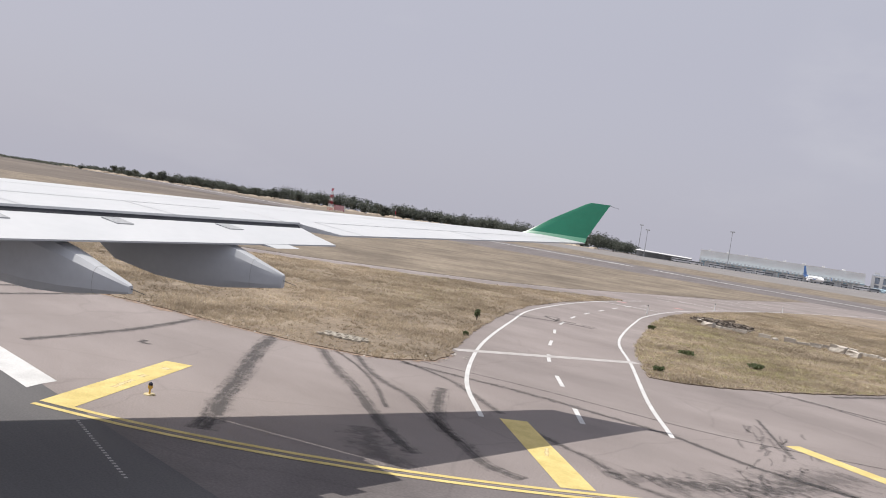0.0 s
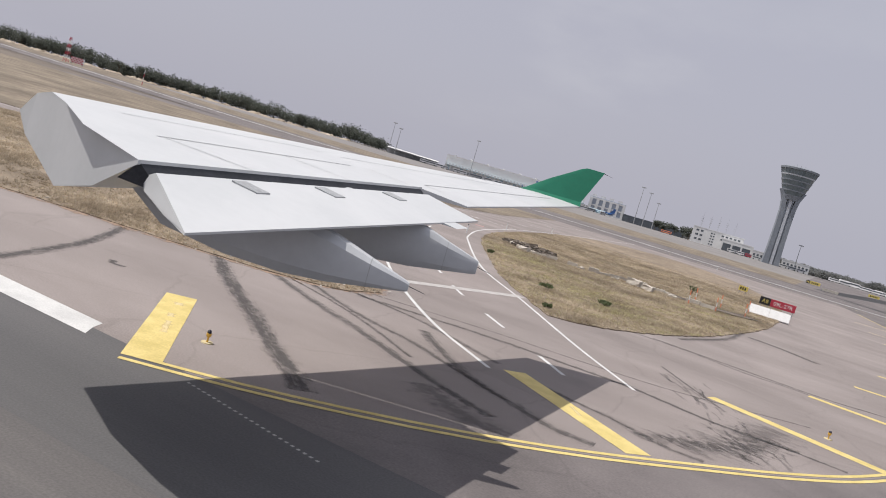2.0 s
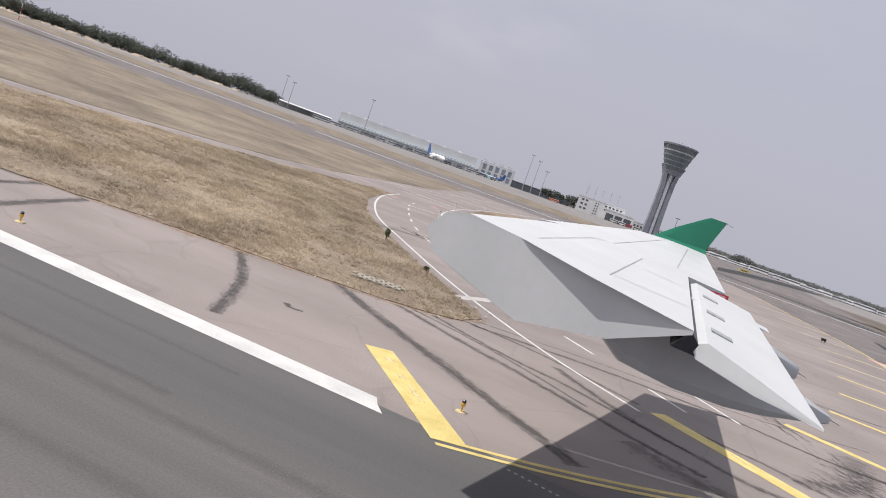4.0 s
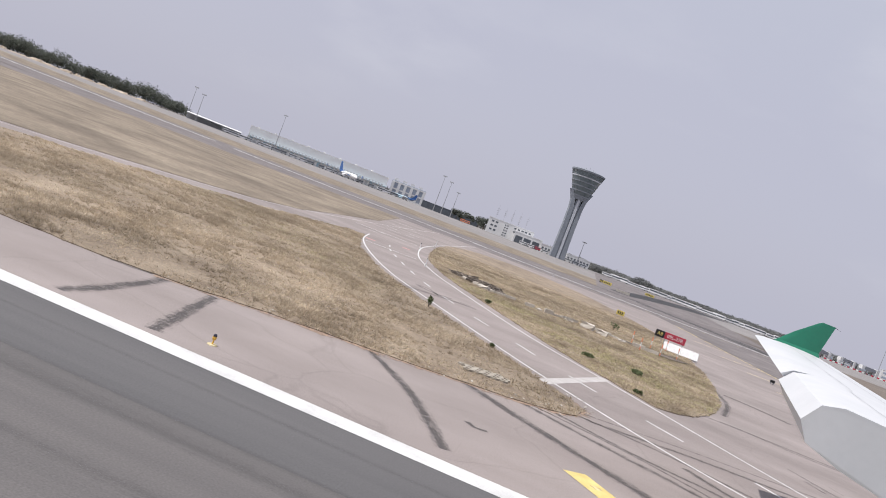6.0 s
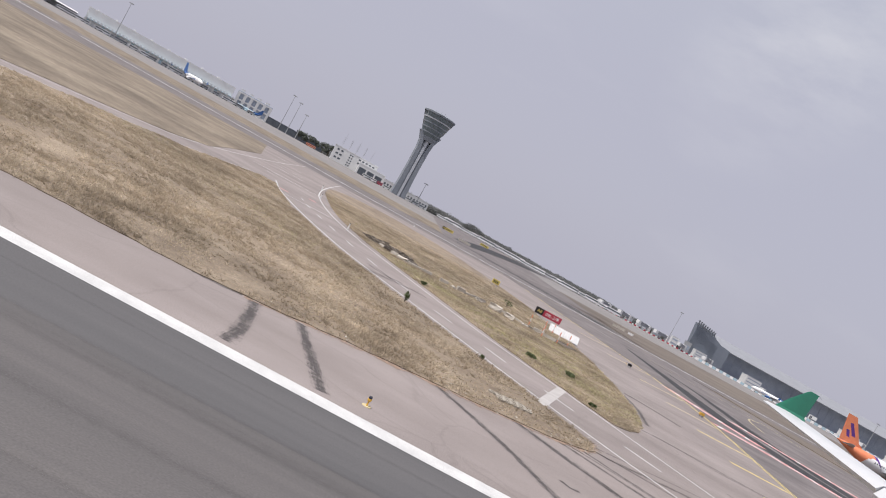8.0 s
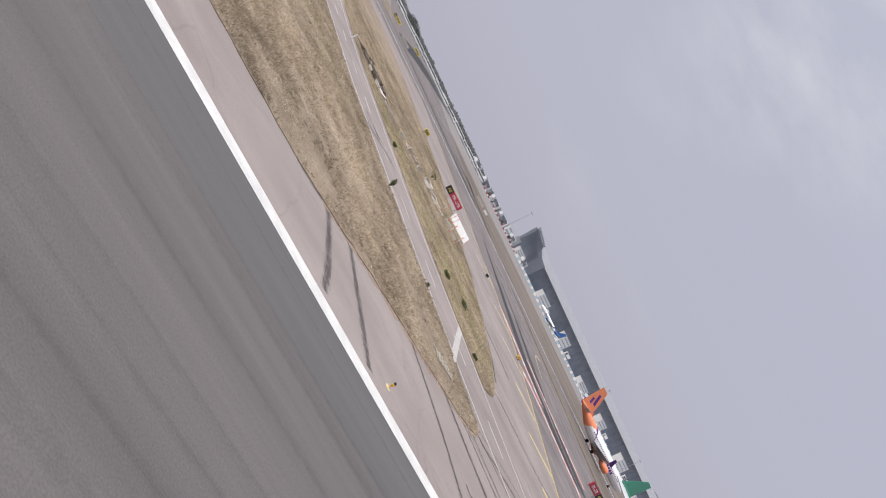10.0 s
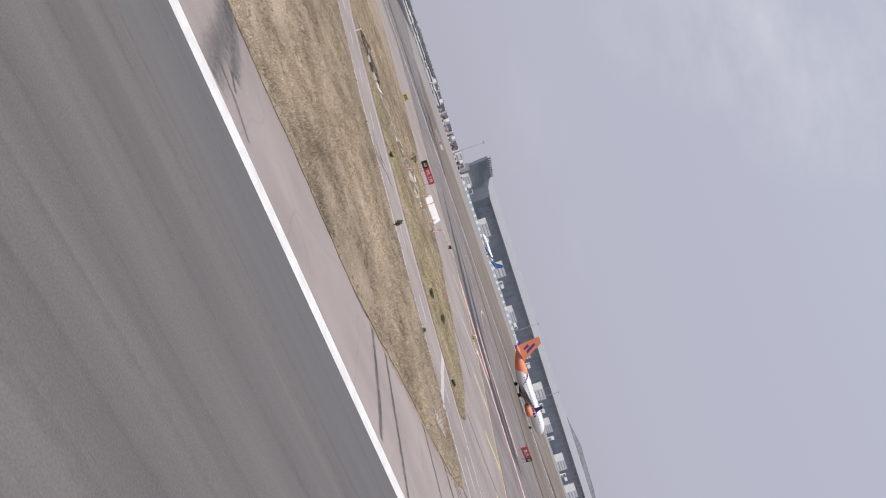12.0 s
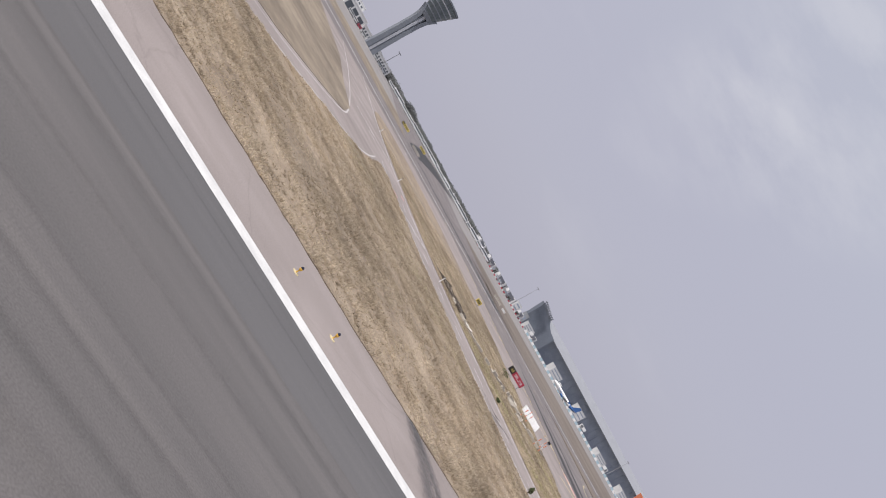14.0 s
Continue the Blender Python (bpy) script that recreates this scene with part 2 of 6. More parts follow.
# Tower grey made paler and bluer, so the colour itself holds the haze.
M_towergrey = surface("hazed_tower_concrete", [(0.20, 0.222, 0.255), (0.25, 0.272, 0.305)], 0.12, 2.0, 0.8, bump=0.1)
M_towerlight = surface("pale_tower_cladding", [(0.46, 0.48, 0.52), (0.53, 0.55, 0.59)], 0.2, 2.0, 0.6, bump=0.0)
M_glass = surface("dark_window_glass", [(0.075, 0.088, 0.105), (0.105, 0.12, 0.14)], 0.3, 3.0, 0.15, bump=0.0, grain=0.1)
# Cab panes brightened in base colour too, as if seen through haze.
M_cabglass = surface("hazed_cab_glass", [(0.115, 0.145, 0.158), (0.15, 0.18, 0.195)], 0.3, 3.0, 0.12, bump=0.0, grain=0.1)
M_facade = surface("white_facade", [(0.60, 0.605, 0.61), (0.69, 0.695, 0.70)], 0.12, 3.0, 0.7, bump=0.0, grain=0.06)
M_beige = surface("cream_cladding", [(0.80, 0.79, 0.77), (0.86, 0.85, 0.83)], 0.1, 2.0, 0.6, bump=0.0, grain=0.05)
M_steel = surface("galvanised_steel", [(0.33, 0.34, 0.35), (0.42, 0.43, 0.44)], 2.0, 20.0, 0.5, 0.4, bump=0.0)
# Facade glass lifted towards blue-grey, with the distance haze painted in.
M_term = surface("hazed_terminal_glass", [(0.30, 0.345, 0.42), (0.37, 0.415, 0.49)], 0.1, 1.0, 0.22, bump=0.0, grain=0.12)
M_sail = surface("dark_sail_cladding", [(0.16, 0.183, 0.222), (0.20, 0.225, 0.265)], 0.1, 1.0, 0.5, bump=0.0, grain=0.1)
# Roof grey set close to the sky tone, haze included in the colour.
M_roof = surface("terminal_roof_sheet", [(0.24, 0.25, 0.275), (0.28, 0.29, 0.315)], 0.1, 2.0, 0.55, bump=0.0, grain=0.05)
M_blue = surface("blue_paint", [(0.03, 0.09, 0.26), (0.04, 0.12, 0.32)], 1.0, 8.0, 0.35, bump=0.0)
M_paleblue = surface("pale_blue_paint", [(0.34, 0.47, 0.54), (0.40, 0.53, 0.60)], 1.0, 8.0, 0.5, bump=0.0)
# Orange lightened to put the haze before the airliner into its paint.
M_orange = surface("orange_paint", [(0.76, 0.24, 0.12), (0.82, 0.28, 0.14)], 1.0, 8.0, 0.35, bump=0.0, grain=0.03)
M_purple = surface("purple_paint", [(0.10, 0.03, 0.22), (0.13, 0.045, 0.27)], 1.0, 8.0, 0.35, bump=0.0)
M_jetwhite = surface("aircraft_white", [(0.74, 0.74, 0.75), (0.80, 0.80, 0.81)], 0.5, 5.0, 0.32, bump=0.0, grain=0.03)
M_red = surface("sign_red", [(0.42, 0.03, 0.06), (0.50, 0.045, 0.08)], 2.0, 15.0, 0.5, bump=0.0)
M_black = surface("black_enamel", [(0.012, 0.012, 0.013), (0.022, 0.022, 0.023)], 2.0, 15.0, 0.5, bump=0.0)
M_signyellow = surface("sign_yellow", [(0.60, 0.48, 0.12), (0.70, 0.57, 0.17)], 2.0, 15.0, 0.5, bump=0.0)
M_signwhite = surface("sign_white", [(0.72, 0.72, 0.72), (0.80, 0.80, 0.80)], 2.0, 15.0, 0.5, bump=0.0)
M_lampyellow = surface("lamp_yellow", [(0.62, 0.36, 0.05), (0.72, 0.44, 0.08)], 3.0, 20.0, 0.5, bump=0.0)
# Far leaf tones greyed and lightened: the distance haze is put into the colour.
M_hazeleaf = surface("hazed_far_leaves", [(0.21, 0.217, 0.215), (0.24, 0.246, 0.242), (0.265, 0.27, 0.262)], 0.05, 0.6, 0.9, bump=0.0, grain=0.15)
# Leaf greens raised above their own tone to imitate haze over the woods.
M_leaf = surface("dusty_hazed_leaves", [(0.092, 0.104, 0.088), (0.122, 0.134, 0.112), (0.155, 0.164, 0.136)], 0.25, 1.2, 0.8, bump=0.0, grain=0.4)
M_bark = surface("bark", [(0.09, 0.07, 0.05), (0.14, 0.11, 0.08)], 2.0, 15.0, 0.9, bump=0.4)
M_shrub = surface("shrub_leaves", [(0.085, 0.11, 0.05), (0.15, 0.18, 0.085)], 4.0, 20.0, 0.75, bump=0.0, grain=0.4)
M_grass = surface("dry_grass_blades", [(0.31, 0.253, 0.186), (0.46, 0.385, 0.29), (0.60, 0.515, 0.40)], 0.35, 2.5, 0.9, bump=0.0, grain=0.2, spread=(0.32, 0.68), detail=6.0)
M_grassgreen = surface("green_grass_blades", [(0.33, 0.30, 0.16), (0.43, 0.395, 0.22), (0.54, 0.49, 0.30)], 0.9, 3.0, 0.9, bump=0.0, grain=0.2)
for m in (M_turf, M_grass, M_grassgreen, M_farturf, M_shoulder, M_taxi):
    # wide drifts of darker, damper ground and of bleached ground
    n, l = m.node_tree.nodes, m.node_tree.links
    b = n["Principled BSDF"]
    place = n.new("ShaderNodeTexCoord")
    drift = n.new("ShaderNodeTexNoise")
    drift.inputs["Scale"].default_value = 0.085
    drift.inputs["Detail"].default_value = 4.0
    l.new(place.outputs["Object"], drift.inputs["Vector"])
    amount = 0.14 if m in (M_turf, M_grass, M_grassgreen) else 0.09
    depth = n.new("ShaderNodeMapRange")
    depth.inputs["From Min"].default_value, depth.inputs["From Max"].default_value = 0.36, 0.62
    depth.inputs["To Min"].default_value, depth.inputs["To Max"].default_value = 0.96 - amount, 0.96 + amount
    l.new(drift.outputs["Fac"], depth.inputs["Value"])
    drifted = n.new("ShaderNodeMixRGB")
    drifted.blend_type = "MULTIPLY"
    drifted.inputs[0].default_value = 1.0
    l.new(b.inputs["Base Color"].links[0].from_socket, drifted.inputs[1])
    l.new(depth.outputs[0], drifted.inputs[2])
    l.new(drifted.outputs[0], b.inputs["Base Color"])
for m in (M_shoulder, M_taxi):
    # hairline cracks and old joints
    n, l = m.node_tree.nodes, m.node_tree.links
    b = n["Principled BSDF"]
    place = n.new("ShaderNodeTexCoord")
    wander = n.new("ShaderNodeTexNoise")
    wander.inputs["Scale"].default_value, wander.inputs["Detail"].default_value = 0.5, 6.0
    l.new(place.outputs["Object"], wander.inputs["Vector"])
    bent = n.new("ShaderNodeMixRGB")
    bent.blend_type = "ADD"
    bent.inputs[0].default_value = 2.2
    l.new(place.outputs["Object"], bent.inputs[1])
    l.new(wander.outputs["Color"], bent.inputs[2])
    cells = n.new("ShaderNodeTexVoronoi")
    cells.feature = "DISTANCE_TO_EDGE"
    cells.inputs["Scale"].default_value = 0.16
    l.new(bent.outputs[0], cells.inputs["Vector"])
    crack = n.new("ShaderNodeMapRange")
    crack.inputs["From Min"].default_value, crack.inputs["From Max"].default_value = 0.002, 0.010
    crack.inputs["To Min"].default_value, crack.inputs["To Max"].default_value = 0.90, 1.0
    l.new(cells.outputs["Distance"], crack.inputs["Value"])
    cracked = n.new("ShaderNodeMixRGB")
    cracked.blend_type = "MULTIPLY"
    cracked.inputs[0].default_value = 1.0
    l.new(b.inputs["Base Color"].links[0].from_socket, cracked.inputs[1])
    l.new(crack.outputs[0], cracked.inputs[2])
    l.new(cracked.outputs[0], b.inputs["Base Color"])
for m in (M_hazeleaf, M_leaf, M_shrub):
    n, l = m.node_tree.nodes, m.node_tree.links
    b = n["Principled BSDF"]
    through_leaf = n.new("ShaderNodeBsdfTranslucent")
    l.new(b.inputs["Base Color"].links[0].from_socket, through_leaf.inputs["Color"])
    blend = n.new("ShaderNodeMixShader")
    blend.inputs[0].default_value = 0.5
    l.new(b.outputs[0], blend.inputs[1])
    l.new(through_leaf.outputs[0], blend.inputs[2])
    l.new(blend.outputs[0], n["Material Output"].inputs[0])
for m in (M_grass, M_grassgreen):
    # thin blades let light through, and no two are of one tone
    n, l = m.node_tree.nodes, m.node_tree.links
    b = n["Principled BSDF"]
    each = n.new("ShaderNodeNewGeometry")
    tone = n.new("ShaderNodeMapRange")
    tone.inputs["To Min"].default_value, tone.inputs["To Max"].default_value = 0.78, 1.28
    l.new(each.outputs["Random Per Island"], tone.inputs["Value"])
    toned = n.new("ShaderNodeMixRGB")
    toned.blend_type = "MULTIPLY"
    toned.inputs[0].default_value = 1.0
    l.new(b.inputs["Base Color"].links[0].from_socket, toned.inputs[1])
    l.new(tone.outputs[0], toned.inputs[2])
    l.new(toned.outputs[0], b.inputs["Base Color"])
    through_leaf = n.new("ShaderNodeBsdfTranslucent")
    l.new(b.inputs["Base Color"].links[0].from_socket, through_leaf.inputs["Color"])
    blend = n.new("ShaderNodeMixShader")
    blend.inputs[0].default_value = 0.45
    l.new(b.outputs[0], blend.inputs[1])
    l.new(through_leaf.outputs[0], blend.inputs[2])
    l.new(blend.outputs[0], n["Material Output"].inputs[0])
M_hill = surface("far_hill", [(0.135, 0.148, 0.165), (0.17, 0.182, 0.198)], 0.01, 0.1, 0.95, bump=0.0)
M_lamp_glass = surface("dark_lamp_glass", [(0.02, 0.022, 0.04), (0.03, 0.034, 0.06)], 3.0, 20.0, 0.2, bump=0.0)


# ---- mesh helpers ----
from mathutils.geometry import tessellate_polygon


def part(name, bm, material, parent=None, label=""):
    me = bpy.data.meshes.new(name)
    bm.to_mesh(me)
    bm.free()
    for m in material if isinstance(material, (list, tuple)) else [material]:
        me.materials.append(m)
    ob = new(name, me)
    if parent is not None:
        ob.parent = parent
    if label:
        tagged(ob, label)
    return ob


def thing(name, label, category, m=None, group="", kind=""):
    ob = new(name)
    if m is not None:
        ob.matrix_basis = m
    return tagged(ob, label, category, group, kind)


def add_box(bm, x0, x1, y0, y1, z0, z1, m=None, mat=0):
    v = [bm.verts.new(m @ Vector(p) if m else p) for p in
         ((x0, y0, z0), (x1, y0, z0), (x1, y1, z0), (x0, y1, z0), (x0, y0, z1), (x1, y0, z1), (x1, y1, z1), (x0, y1, z1))]
    for f in ((3, 2, 1, 0), (4, 5, 6, 7), (0, 1, 5, 4), (1, 2, 6, 5), (2, 3, 7, 6), (3, 0, 4, 7)):
        bm.faces.new([v[i] for i in f]).material_index = mat
    return v


def box(x0, x1, y0, y1, z0, z1, bevel=0.0, m=None):
    bm = bmesh.new()
    add_box(bm, x0, x1, y0, y1, z0, z1, m)
    if bevel:
        bmesh.ops.bevel(bm, geom=bm.edges[:], offset=bevel, segments=2, affect="EDGES")
    return bm


def add_prism(bm, outline, z0, z1, mat=0):
    """A flat outline (x, y) raised from z0 to z1."""
    if sum(a[0] * b[1] - a[1] * b[0] for a, b in zip(outline, outline[1:] + outline[:1])) < 0:
        outline = outline[::-1]
    lo = [bm.verts.new((x, y, z0)) for x, y in outline]
    hi = [bm.verts.new((x, y, z1)) for x, y in outline]
    if len(outline) > 4:
        for tri in tessellate_polygon([[Vector((x, y, 0)) for x, y in outline]]):
            a, b, c = [outline[i] for i in tri]
            up = (b[0] - a[0]) * (c[1] - a[1]) - (b[1] - a[1]) * (c[0] - a[0])
            if abs(up) > 1e-9:
                bm.faces.new([hi[i] for i in (tri if up > 0 else tri[::-1])]).material_index = mat
    else:
        bm.faces.new(hi).material_index = mat
    n = len(lo)
    for i in range(n):
        bm.faces.new((lo[i], lo[(i + 1) % n], hi[(i + 1) % n], hi[i])).material_index = mat


def prism(outline, z0, z1):
    bm = bmesh.new()
    add_prism(bm, outline, z0, z1)
    return bm


def curve_through(points, step=1.0):
    """Points along a smooth curve through the given ones."""
    pts = [Vector((*p, 0)) if len(p) == 2 else Vector(p) for p in points]
    if len(pts) < 3:
        return pts
    ext = [2 * pts[0] - pts[1]] + pts + [2 * pts[-1] - pts[-2]]
    out = []
    for a, b, c, d in zip(ext, ext[1:], ext[2:], ext[3:]):
        n = max(1, min(40, int((c - b).length / step)))
        for i in range(n):
            t = i / n
            out.append(0.5 * ((2 * b) + (c - a) * t + (2 * a - 5 * b + 4 * c - d) * t * t + (3 * b - a - 3 * c + d) * t ** 3))
    return out + [pts[-1]]


def add_strip(bm, line, width, z, offset=0.0, thick=0.0, ragged=0.0, taper=False):
    """A band along a line on the ground."""
    rng = random.Random(len(line) * 7 + int(width * 100))
    left, right = [], []
    for i, p in enumerate(line):
        d = (line[min(i + 1, len(line) - 1)] - line[max(i - 1, 0)]).normalized()
        n = Vector((-d.y, d.x, 0))
        w = width * (1 + ragged * rng.uniform(-1, 1))
        if taper:
            w *= max(0.06, math.sin(math.pi * (i + 0.4) / (len(line) - 0.2)) ** 0.5)
        left.append(bm.verts.new((p.x + n.x * (offset + w / 2), p.y + n.y * (offset + w / 2), z)))
        right.append(bm.verts.new((p.x + n.x * (offset - w / 2), p.y + n.y * (offset - w / 2), z)))
    uv = bm.loops.layers.uv.get("band") or bm.loops.layers.uv.new("band")
    run = [0.0]
    for a, b in zip(line, line[1:]):
        run.append(run[-1] + (b - a).length)
    for i in range(len(line) - 1):
        f = bm.faces.new((right[i], right[i + 1], left[i + 1], left[i]))
        for lp, u, v in zip(f.loops, (run[i], run[i + 1], run[i + 1], run[i]), (0, 0, 1, 1)):
            lp[uv].uv = (u, v)


def strip(line, width, z, **kw):
    bm = bmesh.new()
    add_strip(bm, line, width, z, **kw)
    return bm


def add_loft(bm, rings, caps=True, mat=0):
    vs = [[bm.verts.new(p) for p in r] for r in rings]
    for a, b in zip(vs, vs[1:]):
        n = len(a)
        for i in range(n):
            bm.faces.new((a[i], a[(i + 1) % n], b[(i + 1) % n], b[i])).material_index = mat
    if caps:
        bm.faces.new(vs[0][::-1]).material_index = mat
        bm.faces.new(vs[-1]).material_index = mat
    return vs


def loft(rings, caps=True, smooth=False):
    bm = bmesh.new()
    add_loft(bm, rings, caps)
    bmesh.ops.recalc_face_normals(bm, faces=bm.faces[:])
    if smooth:
        for f in bm.faces:
            f.smooth = True
        for e in bm.edges:
            if len(e.link_faces) == 2 and e.calc_face_angle() > 0.45:
                e.smooth = False
    return bm


def ring(r, z, n=24, cx=0.0, cy=0.0):
    return [(cx + r * math.cos(2 * math.pi * i / n), cy + r * math.sin(2 * math.pi * i / n), z) for i in range(n)]


def tube(p, q, r, r2=None, n=8):
    p, q = Vector(p), Vector(q)
    rot = (q - p).to_track_quat("Z", "Y").to_matrix()
    r2 = r if r2 is None else r2
    return [[p + rot @ Vector((r * math.cos(2 * math.pi * i / n), r * math.sin(2 * math.pi * i / n), 0)) for i in range(n)],
            [q + rot @ Vector((r2 * math.cos(2 * math.pi * i / n), r2 * math.sin(2 * math.pi * i / n), 0)) for i in range(n)]]


def structure(name, bm, material, label, category):
    return tagged(part(name, bm, material), label, category, kind="structure")


# ---- ground and pavements ----
def gz(x, y):
    """The airfield is level near the runway and rises gently far off."""
    return max(0.0, min(4.2, (math.hypot(x + 20, y) - 330) * 0.013))


bm = bmesh.new()
prev = None
for r in (80, 200, 330, 430, 530, 653, 1000, 2200, 4600):
    cur = []
    for a in range(72):
        x, y = -20 + r * math.cos(a * math.pi / 36), r * math.sin(a * math.pi / 36)
        cur.append(bm.verts.new((x, y, gz(x, y) - 0.12)))
    if prev is None:
        bm.faces.new(cur)
    else:
        for i in range(72):
            bm.faces.new((prev[i], cur[i], cur[(i + 1) % 72], prev[(i + 1) % 72]))
    prev = cur
structure("ground", bm, M_soil, "dry brown airfield soil reaching the horizon", "ground")


def sheet(x0, x1, y0, y1, lift, cell=40.0):
    """A pavement that follows the rise of the ground."""
    bm = bmesh.new()
    nx, ny = max(1, int((x1 - x0) / cell)), max(1, int((y1 - y0) / cell))
    g = [[bm.verts.new((x0 + (x1 - x0) * i / nx, y0 + (y1 - y0) * j / ny, gz(x0 + (x1 - x0) * i / nx, y0 + (y1 - y0) * j / ny) + lift))
          for i in range(nx + 1)] for j in range(ny + 1)]
    for j in range(ny):
        for i in range(nx):
            bm.faces.new((g[j][i], g[j][i + 1], g[j + 1][i + 1], g[j + 1][i]))
    return bm


structure("runway", box(-1600, 1400, -46.0, -4.35, -0.3, 0.0), M_runway, "grey grooved asphalt runway with rubber streaks", "runway")
structure("runway_edge", box(-1600, 1400, -4.35, 0.0, -0.3, 0.0), M_runedge, "darker bluish asphalt lane along the edge line", "runway")
SHOULDER_EDGE = [(-70, 6.5), (-57.9, 6.4), (-53.7, 6.3), (-47, 6.25), (-42.7, 6.3), (-40.4, 6.45), (-37.5, 6.5), (-34.8, 6.75), (-32.2, 6.85), (-29.5, 6.9), (-26.4, 7.65),
                 (-23.6, 8.75), (-20, 9.8), (-16.5, 10.8), (-13.4, 12.0), (-11.6, 13.6), (-11.3, 15.5), (-12.4, 17.6)]
ROAD_LEFT = [(-4.3, 10.4), (-8.0, 13.8), (-12.3, 19.0), (-16.2, 24.5), (-21.5, 32.8), (-26.3, 40.6), (-30.5, 49.8), (-34.0, 59.0), (-36.8, 68.0), (-39.3, 79.0)]
ROAD_RIGHT = [(-0.8, 15.3), (-4.2, 19.7), (-9.9, 27.9), (-14.5, 34.2), (-18.1, 40.5), (-22.9, 50.0), (-26.5, 57.8), (-30.9, 71.0), (-34.5, 88.0), (-36.6, 103.0), (-38.6, 125.0), (-40.6, 155.0), (-43.4, 204.0)]
YELLOW = [(-8.0, -0.65), (-6.0, 0.45), (-4.0, 1.85), (-1.9, 3.65), (0.3, 6.0), (2.6, 9.0), (4.6, 11.8), (6.6, 15.3), (8.8, 21.0), (10.6, 29.0), (12.5, 40.2),
          (14.7, 52.8), (17.0, 66.0), (19.0, 82.0), (19.6, 97.0), (18.9, 110.0), (17.4, 124.0), (15.6, 141.0), (13.7, 159.0), (10.5, 186.0)]
yl = curve_through(YELLOW)
yl_in = [(p.x, p.y) for p in yl if p.y > 0.02]
shoulder_outline = [(-1600, 0.0), (-6.8, 0.0)] + yl_in + [(8, 205), (-90, 205), (-90, 10), (-1600, 9.2)]
structure("pavement_shoulder", prism(shoulder_outline, -0.3, 0.0), M_shoulder, "pale grey asphalt shoulder beside the runway", "pavement")
taxi_outline = [(-6.8, 0.0), (1400, 0.0), (1400, 72), (150, 74), (104, 92), (84, 122), (72, 165), (66, 205), (8, 205)] + yl_in[::-1]
structure("pavement_taxiway", prism(taxi_outline, -0.3, 0.0), M_taxi, "grey asphalt taxiway entry with tyre marks", "pavement")
structure("pavement_parallel_taxiway", prism([(-1600, 205), (1400, 205), (1400, 250), (64, 250), (50, 330), (-10, 335), (-1600, 320)], -0.3, 0.0), M_taxi, "grey asphalt parallel taxiway", "pavement")
structure("pavement_far_taxiway", sheet(-1000, -66, 255, 330, 0.035, 20.0), M_taxi, "grey far stretch of the parallel taxiway", "pavement")
structure("pavement_link_taxiway", sheet(-8, 66, 325, 640, 0.03), M_taxi, "grey link taxiway leading to the apron", "pavement")
structure("pavement_apron", sheet(-460, 1300, 418, 1000, 0.02), M_apron, "grey concrete apron before the terminal", "pavement")

# Turf stands a little proud of the pavement.
FIELD = [(-400, 6.6), (-110, 6.6)] + [(p.x, p.y) for p in curve_through(SHOULDER_EDGE)] + \
        [(-14.3, 20.2), (-18.4, 26.0), (-23.9, 34.8), (-28.9, 44.0), (-32.9, 53.8), (-36.0, 64.0), (-38.2, 73.0), (-40.4, 72.0), (-42.0, 64.0), (-44.2, 56.0), (-47.2, 50.2),
         (-50.2, 45.0), (-54.9, 36.6), (-59.0, 31.9), (-70.0, 26.0), (-95.0, 21.0), (-140.0, 19.0), (-400, 19.0)]
ISLAND = [(-7.4, 25.2), (-5.6, 26.8), (-3.5, 32.0), (-1.9, 39.0), (-0.8, 48.0), (0.2, 60.0), (0.4, 74.0), (-0.2, 90.0), (-1.6, 110.0), (-6.0, 132.0), (-14.0, 158.0), (-26.0, 172.0),
          (-35.0, 165.0), (-39.0, 145.0), (-37.6, 120.0), (-35.2, 102.0), (-31.2, 78.0), (-27.7, 65.0), (-23.7, 54.6), (-18.7, 44.4), (-14.1, 35.4), (-9.6, 28.4)]
FAR_TURF = [(-49.0, 92.0), (-47.0, 75.0), (-48.0, 63.0), (-51.5, 54.5), (-57.0, 43.0), (-62.0, 37.5), (-75.0, 32.0), (-100.0, 29.0), (-400, 28.0), (-400, 205.0), (-66.0, 205.0), (-52.0, 130.0)]


def rounded(outline, step=1.2):
    c = curve_through(outline + outline[:1], step)
    return [(p.x, p.y) for p in c[:-1]]


def ragged_edge(outline):
    return [(x + 0.22 * noise.noise(Vector((x * 1.7, y * 1.7, 1.0))), y + 0.22 * noise.noise(Vector((x * 1.7, y * 1.7, 5.0)))) for x, y in outline]


def fine_points(outline, step=0.5):
    out = []
    for a, b in zip(outline, outline[1:]):
        d = math.hypot(b[0] - a[0], b[1] - a[1])
        n_ = max(1, int(d / step)) if d < 20 else 1
        out += [(a[0] + (b[0] - a[0]) * k / n_, a[1] + (b[1] - a[1]) * k / n_) for k in range(n_)]
    return out + [outline[-1]]


field_c = ragged_edge(fine_points(FIELD))
island_c = ragged_edge(rounded(ISLAND, 0.5))
structure("ground_turf", prism(field_c, -0.2, 0.035), M_turf, "dry straw-coloured grass verge beside the runway", "grass")
structure("ground_island", prism(island_c, -0.2, 0.05), M_turf, "grass island between road and taxiway, dry with green patches", "grass")
structure("ground_far_turf", prism(FAR_TURF, -0.2, 0.03), M_farturf, "dry grass field beyond the service road", "grass")
structure("ground_strip", sheet(-1600, -8, 322, 420, 0.05), M_farturf, "dry grass strip beyond the parallel taxiway", "grass")
